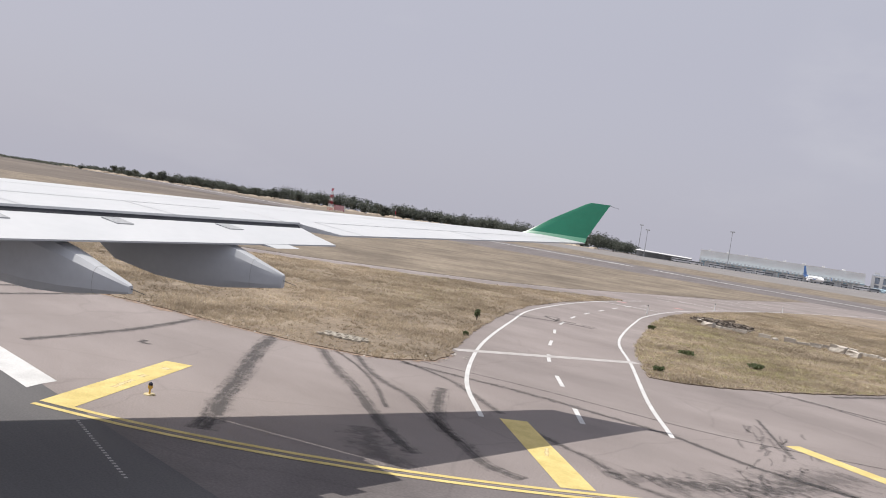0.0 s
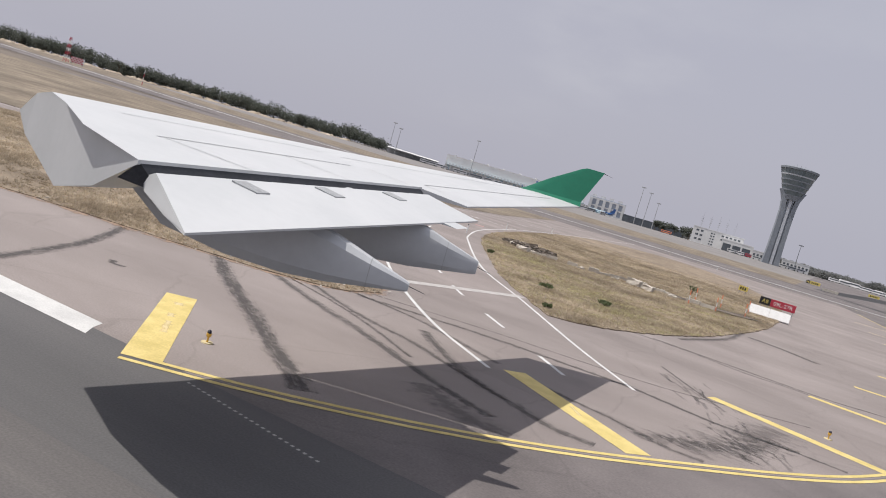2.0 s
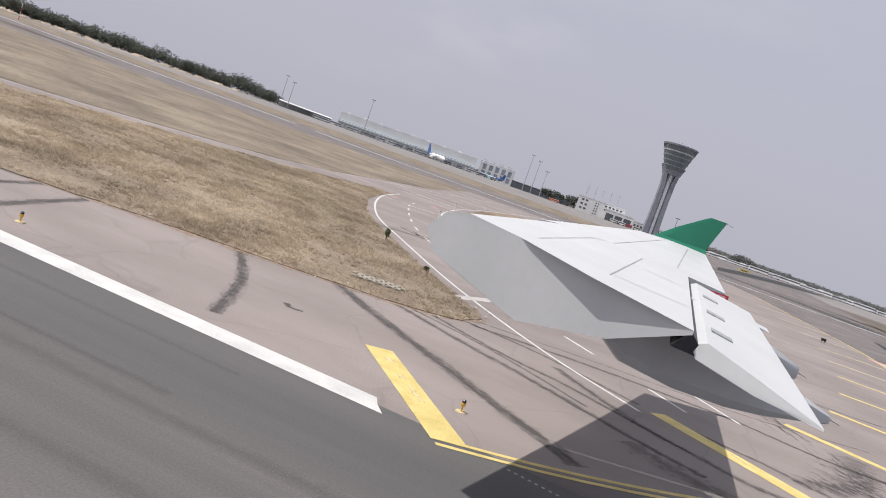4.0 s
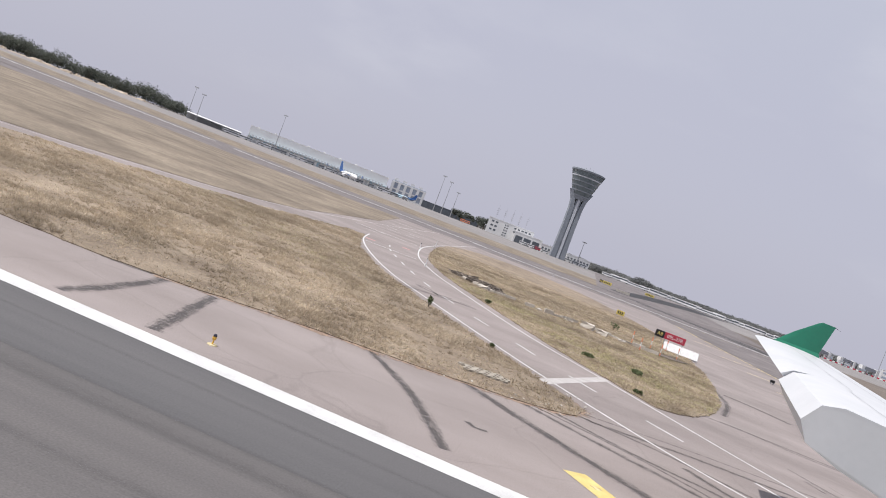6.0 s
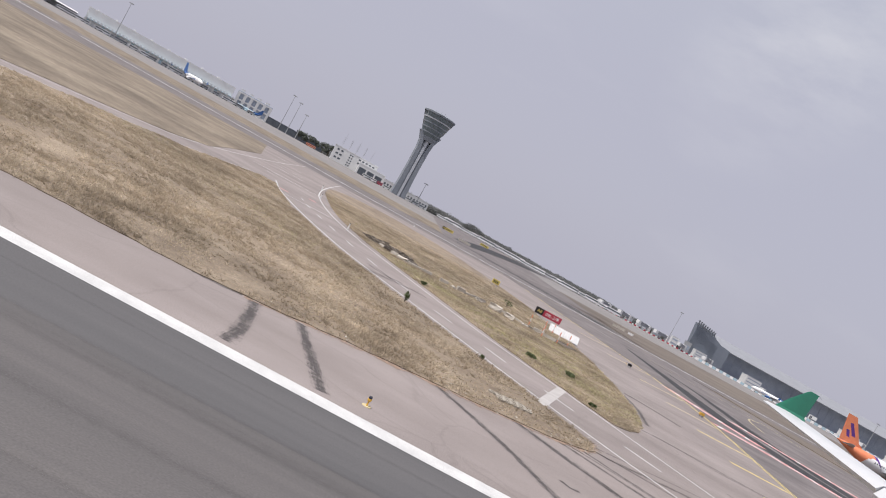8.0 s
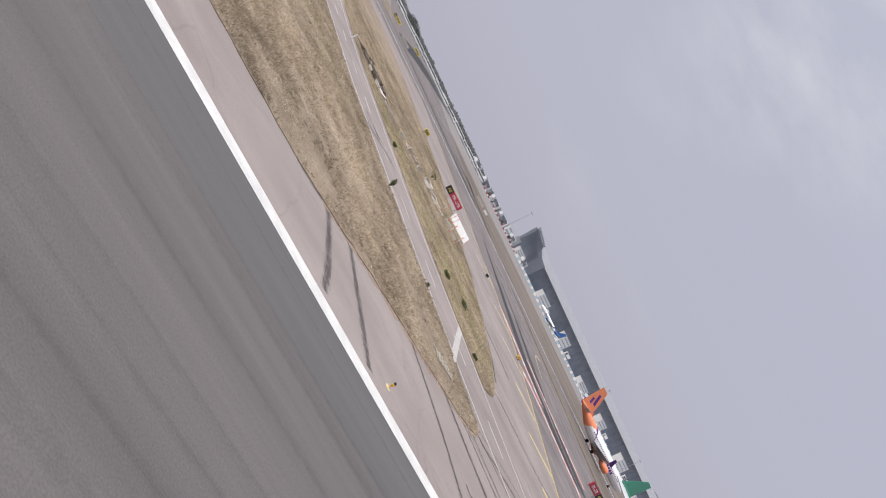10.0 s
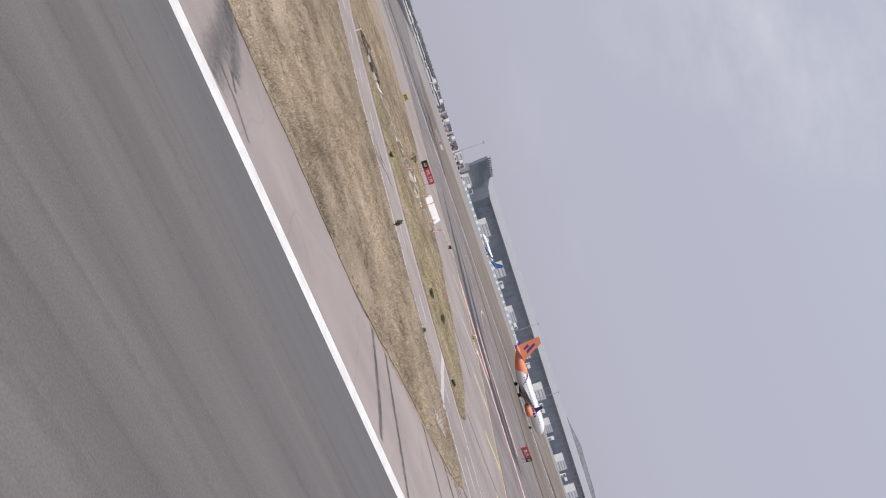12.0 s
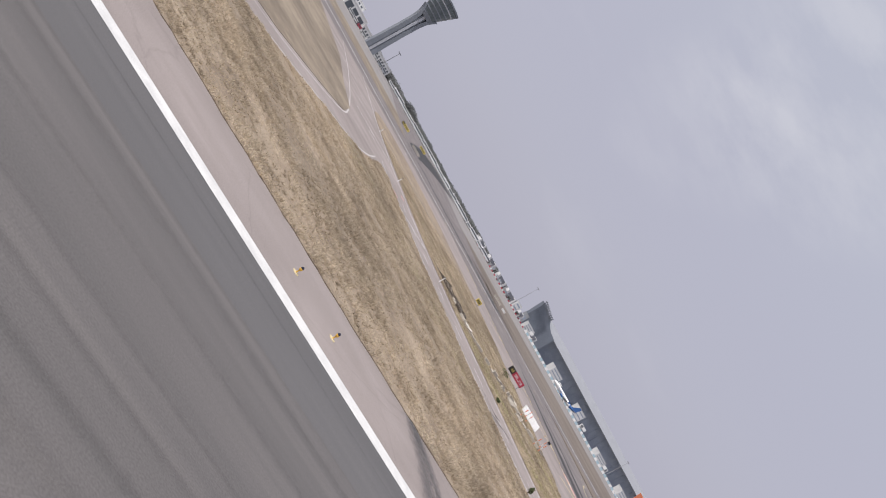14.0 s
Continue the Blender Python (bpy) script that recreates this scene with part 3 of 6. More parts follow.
structure("ground_brown_strip", sheet(66, 900, 250, 430, 0.06), M_soil, "bare brown strip between taxiway and apron", "soil")
structure("ground_verge", prism([(160, 78), (1000, 76), (1000, 205), (74, 205), (80, 168), (92, 126), (112, 96)], -0.2, 0.03), M_soil, "bare brown verge beyond the taxiway", "soil")
structure("pavement_link", prism([(150, 112), (1000, 106), (1000, 160), (132, 168)], -0.1, 0.035), M_taxi, "grey asphalt strip beyond the brown verge", "pavement")

# ---- painted markings ----
Z = 0.004


def marking(name, bm, material, label):
    return tagged(part(name, bm, material), label, "road marking", kind="structure")


marking("runway_edge_line", prism([(-1600, -0.45), (-9.3, -0.45), (-9.6, 0.0), (-9.8, 0.45), (-1600, 0.45)], 0.0005, Z), M_white, "thick white painted runway edge line")
marking("yellow_edge_line", strip(yl, 0.16, 0.009, offset=0.17), M_yellow, "one of two yellow taxiway edge lines")
marking("yellow_edge_line", strip(yl, 0.16, 0.009, offset=-0.17), M_yellow, "one of two yellow taxiway edge lines")
BARS = [((-11.5, 4.7), (-7.75, -0.35), 0.84, M_yellow), ((-3.75, 11.2), (1.05, 7.6), 0.84, M_yellow), ((1.25, 19.4), (7.4, 17.2), 0.66, M_yellow),
        ((4.5, 29.2), (10.2, 28.5), 0.62, M_yellow), ((6.7, 39.8), (12.1, 40.3), 0.6, M_yellow), ((8.5, 51.8), (14.3, 52.7), 0.58, M_yellow),
        ((9.8, 65.0), (16.4, 66.2), 0.5, M_paleyellow), ((10.9, 79.2), (18.3, 82.4), 0.5, M_paleyellow), ((11.0, 96.8), (18.9, 99.6), 0.5, M_paleyellow),
        ((10.2, 115.2), (17.7, 118.0), 0.5, M_paleyellow), ((8.8, 137.0), (15.3, 139.6), 0.5, M_paleyellow)]
for a, b, w, m in BARS:
    marking("yellow_bar", strip([Vector((*a, 0)), Vector((*b, 0))], w, 0.0065), m, "wide yellow bar painted across the shoulder")
for (x, y, l_, w) in ((-10.95, 4.05, 0.3, 0.5), (-10.2, 3.0, 0.35, 0.3), (-9.7, 2.4, 1.1, 0.28), (-1.4, 9.7, 0.8, 0.2)):
    marking("worn_patch", strip([Vector((x + 0.6 * l_ * k / 6, y - 0.8 * l_ * k / 6, 0)) for k in range(7)], w, 0.0075), M_wornyellow, "pale worn patch in the yellow bar")
rl, rr = curve_through(ROAD_LEFT), curve_through(ROAD_RIGHT)
marking("road_edge_line", strip(rl, 0.16, Z), M_white, "thin white edge line of the service road")
marking("road_edge_line", strip(rr, 0.16, Z), M_white, "thin white edge line of the service road")
mid = curve_through([(-2.8, 13.4), (-4.4, 15.2), (-6.8, 17.9), (-8.5, 19.8), (-10.7, 22.3), (-12.3, 24.4), (-14.6, 27.6), (-16.7, 30.8), (-19.1, 34.2), (-21.7, 38.6), (-24.8, 44.6), (-27.7, 51.4),
                     (-30.5, 58.6), (-33.3, 66.5), (-35.2, 74.0)], 0.2)
run, dash = 0.0, []
for a, b in zip(mid, mid[1:]):
    if run % 5.95 < 2.4:
        dash.append(a)
    elif len(dash) > 2:
        marking("road_dash", strip(dash, 0.17, Z), M_white, "white centre dash of the service road")
        dash = []
    run += (b - a).length
marking("hold_line", strip([Vector((-13.3, 18.8, 0)), Vector((-10.1, 28.8, 0))], 0.6, Z + 0.003), M_oldwhite, "worn white stop line across the road")
marking("road_stop_line", strip([Vector((-36.0, 65.0, 0)), Vector((-30.3, 66.8, 0))], 0.3, Z + 0.003), M_white, "white stop line across the road")
marking("junction_line", strip([Vector((-45.5, 93.4, 0)), Vector((-35.7, 94.6, 0))], 0.25, Z), M_white, "white line across the junction")
for x, y, dx in ((-41.6, 88.1, 1.2), (-41.4, 92.6, 1.0), (-44.5, 112.0, 2.0), (-42.0, 113.5, 1.4), (-46.8, 121.0, 1.8), (-43.6, 124.0, 1.6), (-50.5, 140.0, 2.2), (-47.0, 143.0, 1.8), (-54.3, 161.8, 2.4)):
    marking("junction_dash", strip([Vector((x - 0.6 * dx, y, 0)), Vector((x + 0.6 * dx, y + 0.6, 0))], 0.6, Z), M_oldwhite, "faded white block painted on the junction")
for x, y in ((-36.6, 70.0), (-34.2, 78.0)):
    marking("red_block", strip([Vector((x - 0.5, y, 0)), Vector((x + 0.5, y + 0.3, 0))], 0.9, Z), M_redpaint, "small faded red block on the junction")
marking("arm_edge_line", strip(curve_through([(-41.2, 71.5), (-42.9, 62.5), (-45.2, 54.8), (-48.4, 49.2), (-51.3, 44.2), (-56.0, 36.0), (-60.0, 31.6), (-71.0, 26.4), (-95.0, 22.0)]), 0.2, Z), M_oldwhite, "thin white edge line of the joining road")
marking("arm_edge_line", strip(curve_through([(-54.0, 203.0), (-49.6, 140.0), (-48.2, 112.0), (-47.4, 92.0), (-47.2, 75.0), (-47.8, 63.5), (-50.8, 53.8), (-56.2, 42.2), (-61.6, 36.6), (-75.0, 31.0), (-100.0, 28.0)]), 0.2, Z), M_oldwhite, "thin white edge line of the joining road")

# ---- the aircraft's wing over the taxiway ----
A_WING = radians(113.9)
WR = Vector((math.cos(A_WING), math.sin(A_WING), 0))
WF = Vector((-math.sin(A_WING), math.cos(A_WING), 0))
WO = Vector((7.593, -10.69, -0.135))


def wp(L, F, z):
    return WO + WR * L + WF * F + Vector((0, 0, z))


def slot_line(L):
    return 1.6 + 0.40 * (27 - L), 5.01 - 0.056 * (17.4 - L)


def crest_line(L):
    return 3.0 + 0.60 * (27 - L), 5.62 - 0.046 * (27.3 - L)


def back_line(L):
    if L < 17.52:
        return slot_line(L)
    return 0.8 + 0.374 * (27 - L), 5.56 - 0.0716 * (27 - L)


def main_section(L):
    fb, zb = back_line(L)
    fc, zc = crest_line(L)
    th = 0.30 + 0.052 * (27.2 - L) if L < 17.52 else 0.16 + 0.03 * (27.2 - L)
    pts = [(fb, zb), (fb + 0.35 * (fc - fb), zb + 0.40 * (zc - zb) + 0.03), (fb + 0.7 * (fc - fb), zb + 0.8 * (zc - zb) + 0.03), (fc, zc),
           (fc + 0.45, zc - 0.10 * th), (fc + 0.75, zc - 0.45 * th), (fc + 0.5, zc - 0.8 * th), (fc - 0.3, zc - th)]
    if L < 17.52:
        pts += [(fb + 0.6 * (fc - fb), zc - 1.12 * th), (fb + 0.25 * (fc - fb), zb - 0.55 * th), (fb, zb - 0.06)]
    else:
        pts += [(fb + 0.6 * (fc - fb), 0.45 * zb + 0.55 * zc - 0.55 * th), (fb + 0.25 * (fc - fb), zb - 0.05), (fb, zb - 0.035)]
    return [wp(L, f, z) for f, z in pts]


wing = thing("aircraft_wing", "white airliner wing with drooped flaps and green winglet", "aircraft wing")
SLANT = [9.7 + 3.2 * u for u in (0, 0.3, 0.7, 1, 1.06, 1.08, 1.06, 0.95, 0.6, 0.25, 0)]
bm = loft([[main_section(L0 + (17.5 - L0) * k / 19)[j] for j, L0 in enumerate(SLANT)] for k in range(20)], True, True)
part("inner_wing_skin", bm, M_wing, wing)
bm = loft([main_section(L) for L in [17.54 + 0.7 * i for i in range(14)] + [27.2]], True, True)
part("outer_wing_skin", bm, M_wing, wing)


def flap_section(L, lift=0.0):
    ff, zf = slot_line(L)
    ff, zf = ff - 0.16, zf - 0.10
    ft, zt = 0.2 + 0.374 * (27 - L), 3.52 + 0.0695 * L
    pts = [(ft, zt), (ft + 0.5 * (ff - ft), zt + 0.55 * (zf - zt)), (ff - 0.1, zf), (ff + 0.12, zf - 0.1), (ff, zf - 0.26),
           (ft + 0.5 * (ff - ft), zt + 0.5 * (zf - zt) - 0.2), (ft, zt - 0.03)]
    return [wp(L, f, z + lift) for f, z in pts]


FLAP_CUT = [8.2, 9.0, 9.7, 9.8, 9.7, 9.0, 8.2]
FLAP_END = [16.75, 17.0, 17.3, 17.34, 17.3, 17.0, 16.75]
bm = loft([[flap_section(a + (b - a) * k / 17)[j] for j, (a, b) in enumerate(zip(FLAP_CUT, FLAP_END))] for k in range(18)], True, True)
flap = part("flap", bm, M_wing, wing, "white drooped trailing-edge flap")
bm = bmesh.new()
rows = []
for L in [9.75 + 0.50 * i for i in range(16)] + [17.45]:
    fb, zb = slot_line(L)
    rows.append([wp(L, fb + 0.02, zb - 0.03), wp(L, fb + 0.25, zb - 0.30), wp(L, fb - 0.2, zb - 0.34), wp(L, fb - 0.14, zb - 0.17)])
add_loft(bm, rows)
bmesh.ops.recalc_face_normals(bm, faces=bm.faces[:])
part("flap_slot", bm, M_slot, wing, "dark gap ahead of the flap")
bm = loft([[wp(L, f, z) for f, z in ((0.2 + 0.374 * (27 - L) - 0.28, 3.52 + 0.0695 * L - 0.05), (0.2 + 0.374 * (27 - L) + 0.1, 3.52 + 0.0695 * L + 0.01),
           (0.2 + 0.374 * (27 - L) + 0.1, 3.52 + 0.0695 * L - 0.04))] for L in (15.0, 15.55)])
part("flap_tab", bm, M_wing, flap)
for L in (11.1, 13.1, 15.3):
    ff, zf = slot_line(L)
    ft, zt = 0.2 + 0.374 * (27 - L), 3.52 + 0.0695 * L
    q = []
    for dl, u in ((-0.15, 0.93), (0.15, 0.93), (0.15, 0.68), (-0.15, 0.68)):
        ff2, zf2 = slot_line(L + dl)
        ft2, zt2 = 0.2 + 0.374 * (27 - L - dl), 3.52 + 0.0695 * (L + dl)
        q.append((L + dl, ft2 + u * (ff2 - 0.26 - ft2), zt2 + (0.55 * u / 0.5 if u < 0.5 else 0.55 + 0.45 * (u - 0.5) / 0.42) * (zf2 - 0.1 - zt2)))
    bm = loft([[wp(a, b, c - 0.02) for a, b, c in q], [wp(a, b, c + 0.004) for a, b, c in q]])
    part("wear_plate", bm, M_panel, flap, "bare grey rectangular plate")


def skin_point(L, u):
    s = main_section(L)
    k = u * 3
    i = min(2, int(k))
    return s[i].lerp(s[i + 1], k - i) + Vector((0, 0, 0.006))


def skin_line(name, pts, width=0.03):
    bm = bmesh.new()
    vs = []
    for i, p in enumerate(pts):
        d = (pts[min(i + 1, len(pts) - 1)] - pts[max(0, i - 1)]).normalized()
        n = d.cross(Vector((0, 0, 1))).normalized() * width / 2
        vs.append((bm.verts.new(p - n), bm.verts.new(p + n)))
    for a, b in zip(vs, vs[1:]):
        bm.faces.new((a[0], b[0], b[1], a[1]))
    part(name, bm, M_panel, wing)


for L in (11.9, 14.6, 17.1):
    skin_line("spoiler_joint", [skin_point(L, u) for u in (0.0, 0.08, 0.16, 0.24, 0.31)], 0.025)
skin_line("panel_joint", [skin_point(L, 0.32) for L in [11.8 + 0.8 * i for i in range(7)]], 0.03)
skin_line("panel_joint", [skin_point(L, 0.66) for L in [12.8 + 0.8 * i for i in range(18)]], 0.02)
skin_line("aileron_joint", [skin_point(L, 0.30) for L in [18.2 + 0.8 * i for i in range(11)]], 0.03)
for L in (18.2, 22.4, 26.2):
    skin_line("aileron_joint", [skin_point(L, u) for u in (0.0, 0.1, 0.2, 0.3)], 0.025)


def fairing(L, tipF, z0, z1, length, w):
    tip = [(0.0, z0, z1, 0.05), (0.06, z0 - 0.015, z1 + 0.03, 0.09), (0.6, z0 - 0.10, z1 + 0.20, 0.17), (1.25, z0 - 0.2, z1 + 0.42, 0.25), (1.9, z0 - 0.25, z1 + 0.58, w),
           (2.8, z0 - 0.22, z1 + 0.66, w), (3.8, z0 - 0.06, z1 + 0.74, w * 0.95), (length, z0 + 0.5, z1 + 0.8, 0.12)]
    rings = []
    for s, a, b, hw in tip:
        m, h = (a + b) / 2, (b - a) / 2
        r = []
        for i in range(16):
            t = 2 * math.pi * (i + 0.5) / 16
            cx, cz = math.cos(t), math.sin(t)
            k = 1.0 / max(abs(cx) ** 4 + abs(cz) ** 4, 1e-6) ** 0.25
            r.append(wp(L + hw * cx * k, tipF + s, m + h * cz * k))
        rings.append(r)
    bm = loft(rings, True, True)
    f = part("flap_fairing", bm, M_fairing, wing, "grey canoe-shaped flap track fairing")
    bm = bmesh.new()
    add_loft(bm, tube(wp(L, tipF + 0.02, (z0 + z1) / 2 + 0.02), wp(L + 0.05, tipF - 0.26, (z0 + z1) / 2 - 0.04), 0.008, 0.004, 6))
    part("static_wick", bm, M_slot, f, "thin dark discharge wick")
    bm = bmesh.new()
    rs = []
    for s0 in (0.62, 0.632):
        t = (s0 - 0.6) / 0.65
        a, b, hw = z0 - 0.10 - 0.1 * t, z1 + 0.20 + 0.22 * t, 0.17 + 0.08 * t
        r = []
        for i in range(16):
            ang = 2 * math.pi * (i + 0.5) / 16
            cx, cz = math.cos(ang), math.sin(ang)
            k = 1.012 / max(abs(cx) ** 4 + abs(cz) ** 4, 1e-6) ** 0.25
            r.append(wp(L + hw * cx * k, tipF + s0, (a + b) / 2 + (b - a) / 2 * cz * k))
        rs.append(r)
    add_loft(bm, rs, False)
    part("tail_cone_joint", bm, M_panel, f)


fairing(11.6, 4.85, 3.63, 3.76, 4.6, 0.28)
fairing(14.5, 3.85, 3.84, 4.08, 4.8, 0.26)
wl_sec = []
for (l, fl, ft, z, th) in ((27.15, 2.95, 0.72, 5.55, 0.10), (27.3, 2.62, 0.72, 5.72, 0.09), (27.42, 1.95, 0.50, 6.2, 0.07), (27.58, 0.98, 0.22, 6.80, 0.05), (27.6, 0.80, 0.17, 6.88, 0.03)):
    c_ = fl - ft
    half = [(0.0, 0.0), (0.03, 0.35), (0.2, 0.5), (0.5, 0.48), (0.8, 0.25)]
    wl_sec.append([wp(l - k_ * 0.3 * th, fl - u_ * c_, z) for u_, k_ in half] + [wp(l, ft, z)] + [wp(l + k_ * 0.3 * th, fl - u_ * c_, z) for u_, k_ in half[:0:-1]])
part("winglet", loft(wl_sec, True, True), M_green, wing, "swept green winglet")
bm = bmesh.new()
add_loft(bm, tube(wp(27.6, 0.2, 6.86), wp(27.62, -0.1, 6.8), 0.008, 0.004, 6))
part("static_wick", bm, M_slot, wing)

# ---- control tower ----
TX, TY = -40.0, 640.0
tower = thing("control_tower", "tall grey concrete airport control tower with flared cab", "control tower", pose(TX, TY, gz(TX, TY), 0, 0, 12))
for sx in (-1, 1):
    rings = []
    for z, r, h in ((0, 3.9, 2.0), (12, 3.65, 1.75), (28, 3.5, 1.6), (42, 3.75, 1.55), (48, 4.6, 1.5), (52.5, 6.6, 1.2), (55.0, 8.4, 0.7)):
        cx = sx * r
        rings.append([(cx - h, -3.6, z), (cx + h, -3.6, z), (cx + h, 3.6, z), (cx - h, 3.6, z)])
    part("column", loft(rings), M_towergrey, tower)
part("core", loft([[(x * 2.0, y * 3.0, z) for x, y in ((-1, -1), (1, -1), (1, 1), (-1, 1))] for z in (0, 50)]), M_towergrey, tower)
part("lift_shaft", loft([[(x * 0.95, y * 0.5 - 3.3, z) for x, y in ((-1, -1), (1, -1), (1, 1), (-1, 1))] for z in (0, 50.5)]), M_towerlight, tower, "pale lift shaft between the columns")
prof = [(48.5, 5.2), (52.0, 6.6), (55.6, 8.2), (59.2, 9.5), (62.8, 10.7), (66.4, 11.8)]
for i, ((z0, r0), (z1, r1)) in enumerate(zip(prof, prof[1:])):
    part("gallery", loft([ring(r0, z0, 32), ring(r1 - 0.25, z1 - 0.9, 32)], True), M_cabglass if i else M_towergrey, tower)
    part("sill", loft([ring(r1 - 0.1, z1 - 0.9, 32), ring(r1 + 0.15, z1, 32)]), M_towerlight if i == 4 else M_towergrey, tower)
part("cab_glass", loft([ring(11.9, 66.4, 32), ring(12.8, 70.0, 32)]), M_cabglass, tower, "dark cab windows")
part("cab_roof", loft([ring(13.4, 70.0, 32), ring(13.6, 71.2, 32), ring(11.4, 72.0, 32)]), M_towergrey, tower)
for i in range(32):
    a = 2 * math.pi * i / 32
    bm = bmesh.new()
    add_loft(bm, tube((11.92 * math.cos(a), 11.92 * math.sin(a), 66.4), (12.95 * math.cos(a), 12.95 * math.sin(a), 70.0), 0.12, 0.12, 5))
    part("mullion", bm, M_towergrey, tower)
for x, y, h in ((-3, 0, 2.6), (0, 1, 3.6), (2.6, -1, 2.4), (4.4, 1.5, 1.8), (-4.6, 1, 1.7)):
    bm = bmesh.new()
    add_loft(bm, tube((x, y, 72), (x, y, 72 + h), 0.16, 0.08))
    add_box(bm, x - 0.5, x + 0.5, y - 0.5, y + 0.5, 71.9, 72.9)
    part("antenna", bm, M_steel, tower)


# ---- buildings ----
def windows(parent, x0, x1, y, z0, z1, nx, nz, mat=None, w=0.55, h=0.42):
    """A grid of windows on a wall that faces -y, each one a part."""
    for i in range(nx):
        for j in range(nz):
            cx = x0 + (x1 - x0) * (i + 0.5) / nx
            cz = z0 + (z1 - z0) * (j + 0.5) / nz
            hw, hh = (x1 - x0) / nx * w / 2, (z1 - z0) / nz * h / 2
            part("window", box(cx - hw, cx + hw, y - 0.10, y + 0.05, cz - hh, cz + hh), mat or M_glass, parent)


def building(name, label, x, y, rz, w, d, h, mat, nx=0, nz=0, parapet=0.6, z0w=1.0, band=0.0, band_mat=None, win=(None, 0.55, 0.42)):
    b = thing(name, label, "building", pose(x, y, gz(x, y), 0, 0, rz))
    part("wall", box(-w / 2, w / 2, 0, d, -0.5, h, 0.05), mat, b)
    part("roof", box(-w / 2 - 0.15, w / 2 + 0.15, -0.15, d + 0.15, h, h + parapet), mat, b)
    if nx:
        windows(b, -w / 2 + 0.5, w / 2 - 0.5, 0, z0w, h - 0.4, nx, nz, *win)
    if band:
        part("canopy", box(-w / 2, w / 2, -3.2, 0.0, band, band + 0.6), band_mat or M_steel, b)
    return b


HW = 128.0
hangar = building("cargo_hall", "long cream cargo hall with striped dock canopy", -266, 682, 23, HW, 60, 13.2, M_beige, 0, 0, 0.6, band=4.6, band_mat=M_paleblue)
for i in range(30):
    part("dock_door", box(-HW / 2 + 2 + i * 4.1, -HW / 2 + 4.6 + i * 4.1, -0.14, 0.05, 0.3, 4.2), M_facade if i % 3 else M_paleblue, hangar)
for i in range(42):
    part("canopy_stripe", box(-HW / 2 + 0.5 + i * 2.98, -HW / 2 + 2.0 + i * 2.98, -3.34, -3.2, 4.6, 6.6), M_facade, hangar)
for i in range(8):
    part("roof_light", box(-HW / 2 + 6 + i * 15, -HW / 2 + 8 + i * 15, 3, 6, 13.8, 14.8), M_facade, hangar)
hall = thing("canopy_hall", "low open canopy with white roof beside the cargo hall", "canopy", pose(-343, 626, gz(-343, 626), 0, 0, 26))
part("roof", loft([[(-22, -4, 4.6), (-22, 8, 5.4), (-22, 8, 5.8), (-22, -4, 5.0)], [(24, -4, 3.8), (24, 8, 4.6), (24, 8, 5.0), (24, -4, 4.2)]]), M_facade, hall)
for i in range(7):
    part("post", box(-20 + i * 7, -19.6 + i * 7, -2, -1.6, -0.5, 4.6), M_steel, hall)
part("back_wall", box(-22, 24, 7, 7.6, -0.5, 4.4), M_steel, hall, "grey back wall")
gate = building("glazed_pavilion", "white framed glazed pavilion with open bays", -194, 736, 14, 33, 20, 13.0, M_term, 0, 0, 1.2)
for i in range(6):
    part("pier", box(-16.4 + i * 6.1, -13.8 + i * 6.1, -1.2, 0.1, 0, 13.4), M_facade, gate)
for z in (0.0, 6.0, 12.4):
    part("beam", box(-16.4, 16.4, -0.9, 0.12, z, z + 1.3), M_facade, gate)
for i in range(4):
    part("roof_box", box(-15 + i * 8, -11 + i * 8, 1, 5, 14.2, 16.4), M_facade, gate)
building("cargo_shed", "low long shed with dark roof beside the apron", -150, 742, 10, 56, 18, 5.6, M_glass, 14, 1, 0.7)
office = building("office_block", "white four-storey office block with antennas", -86, 682, 7, 40, 20, 12.5, M_facade, 0, 0, 0.6)
for x0, x1, z0, z1, nx, nz in ((-18, -11, 1.5, 12, 2, 3), (-6, -2, 0.5, 11.5, 2, 5), (2, 18, 6.0, 12, 5, 2)):
    windows(office, x0, x1, 0, z0, z1, nx, nz, None, 0.6, 0.4)
for i in range(9):
    bm = bmesh.new()
    x, y = -15 + (i % 5) * 6.6, 3 + (i // 5) * 7
    add_loft(bm, tube((x, y, 12.6), (x, y, 22.5 + (i % 3) * 1.5), 0.08, 0.05))
    for q in range(4):
        add_box(bm, x - 1.1, x + 1.1, y - 0.03, y + 0.03, 16.4 + q * 1.7, 16.5 + q * 1.7)
    part("antenna", bm, M_steel, office)
fire = building("fire_station", "white fire station with dark vehicle bays", -68, 666, 6, 24, 18, 8.2, M_facade, 0, 0, 0.8)
for i in range(3):
    part("bay_door", box(-10.6 + i * 7.4, -4.6 + i * 7.4, -0.14, 0.05, 0, 5.8), M_glass, fire)
building("station_annex", "low white annex with a row of windows", -46, 662, 5, 20, 14, 6.4, M_facade, 7, 1, 0.6)
building("station_annex", "low white annex with a row of windows", -24, 668, 4, 20, 12, 6.0, M_facade, 7, 1, 0.6)


def mast(x, y, h, label="slender steel floodlight mast"):
    m = thing("light_mast", label, "light mast", pose(x, y, gz(x, y)), "floodlight masts")
    bm = bmesh.new()
    add_loft(bm, tube((0, 0, 0), (0, 0, h), 0.36, 0.16))
    part("pole", bm, M_steel, m)
    part("lamp_head", box(-1.8, 1.8, -0.4, 0.4, h - 0.2, h + 0.6, 0.05), M_steel, m)
    return m


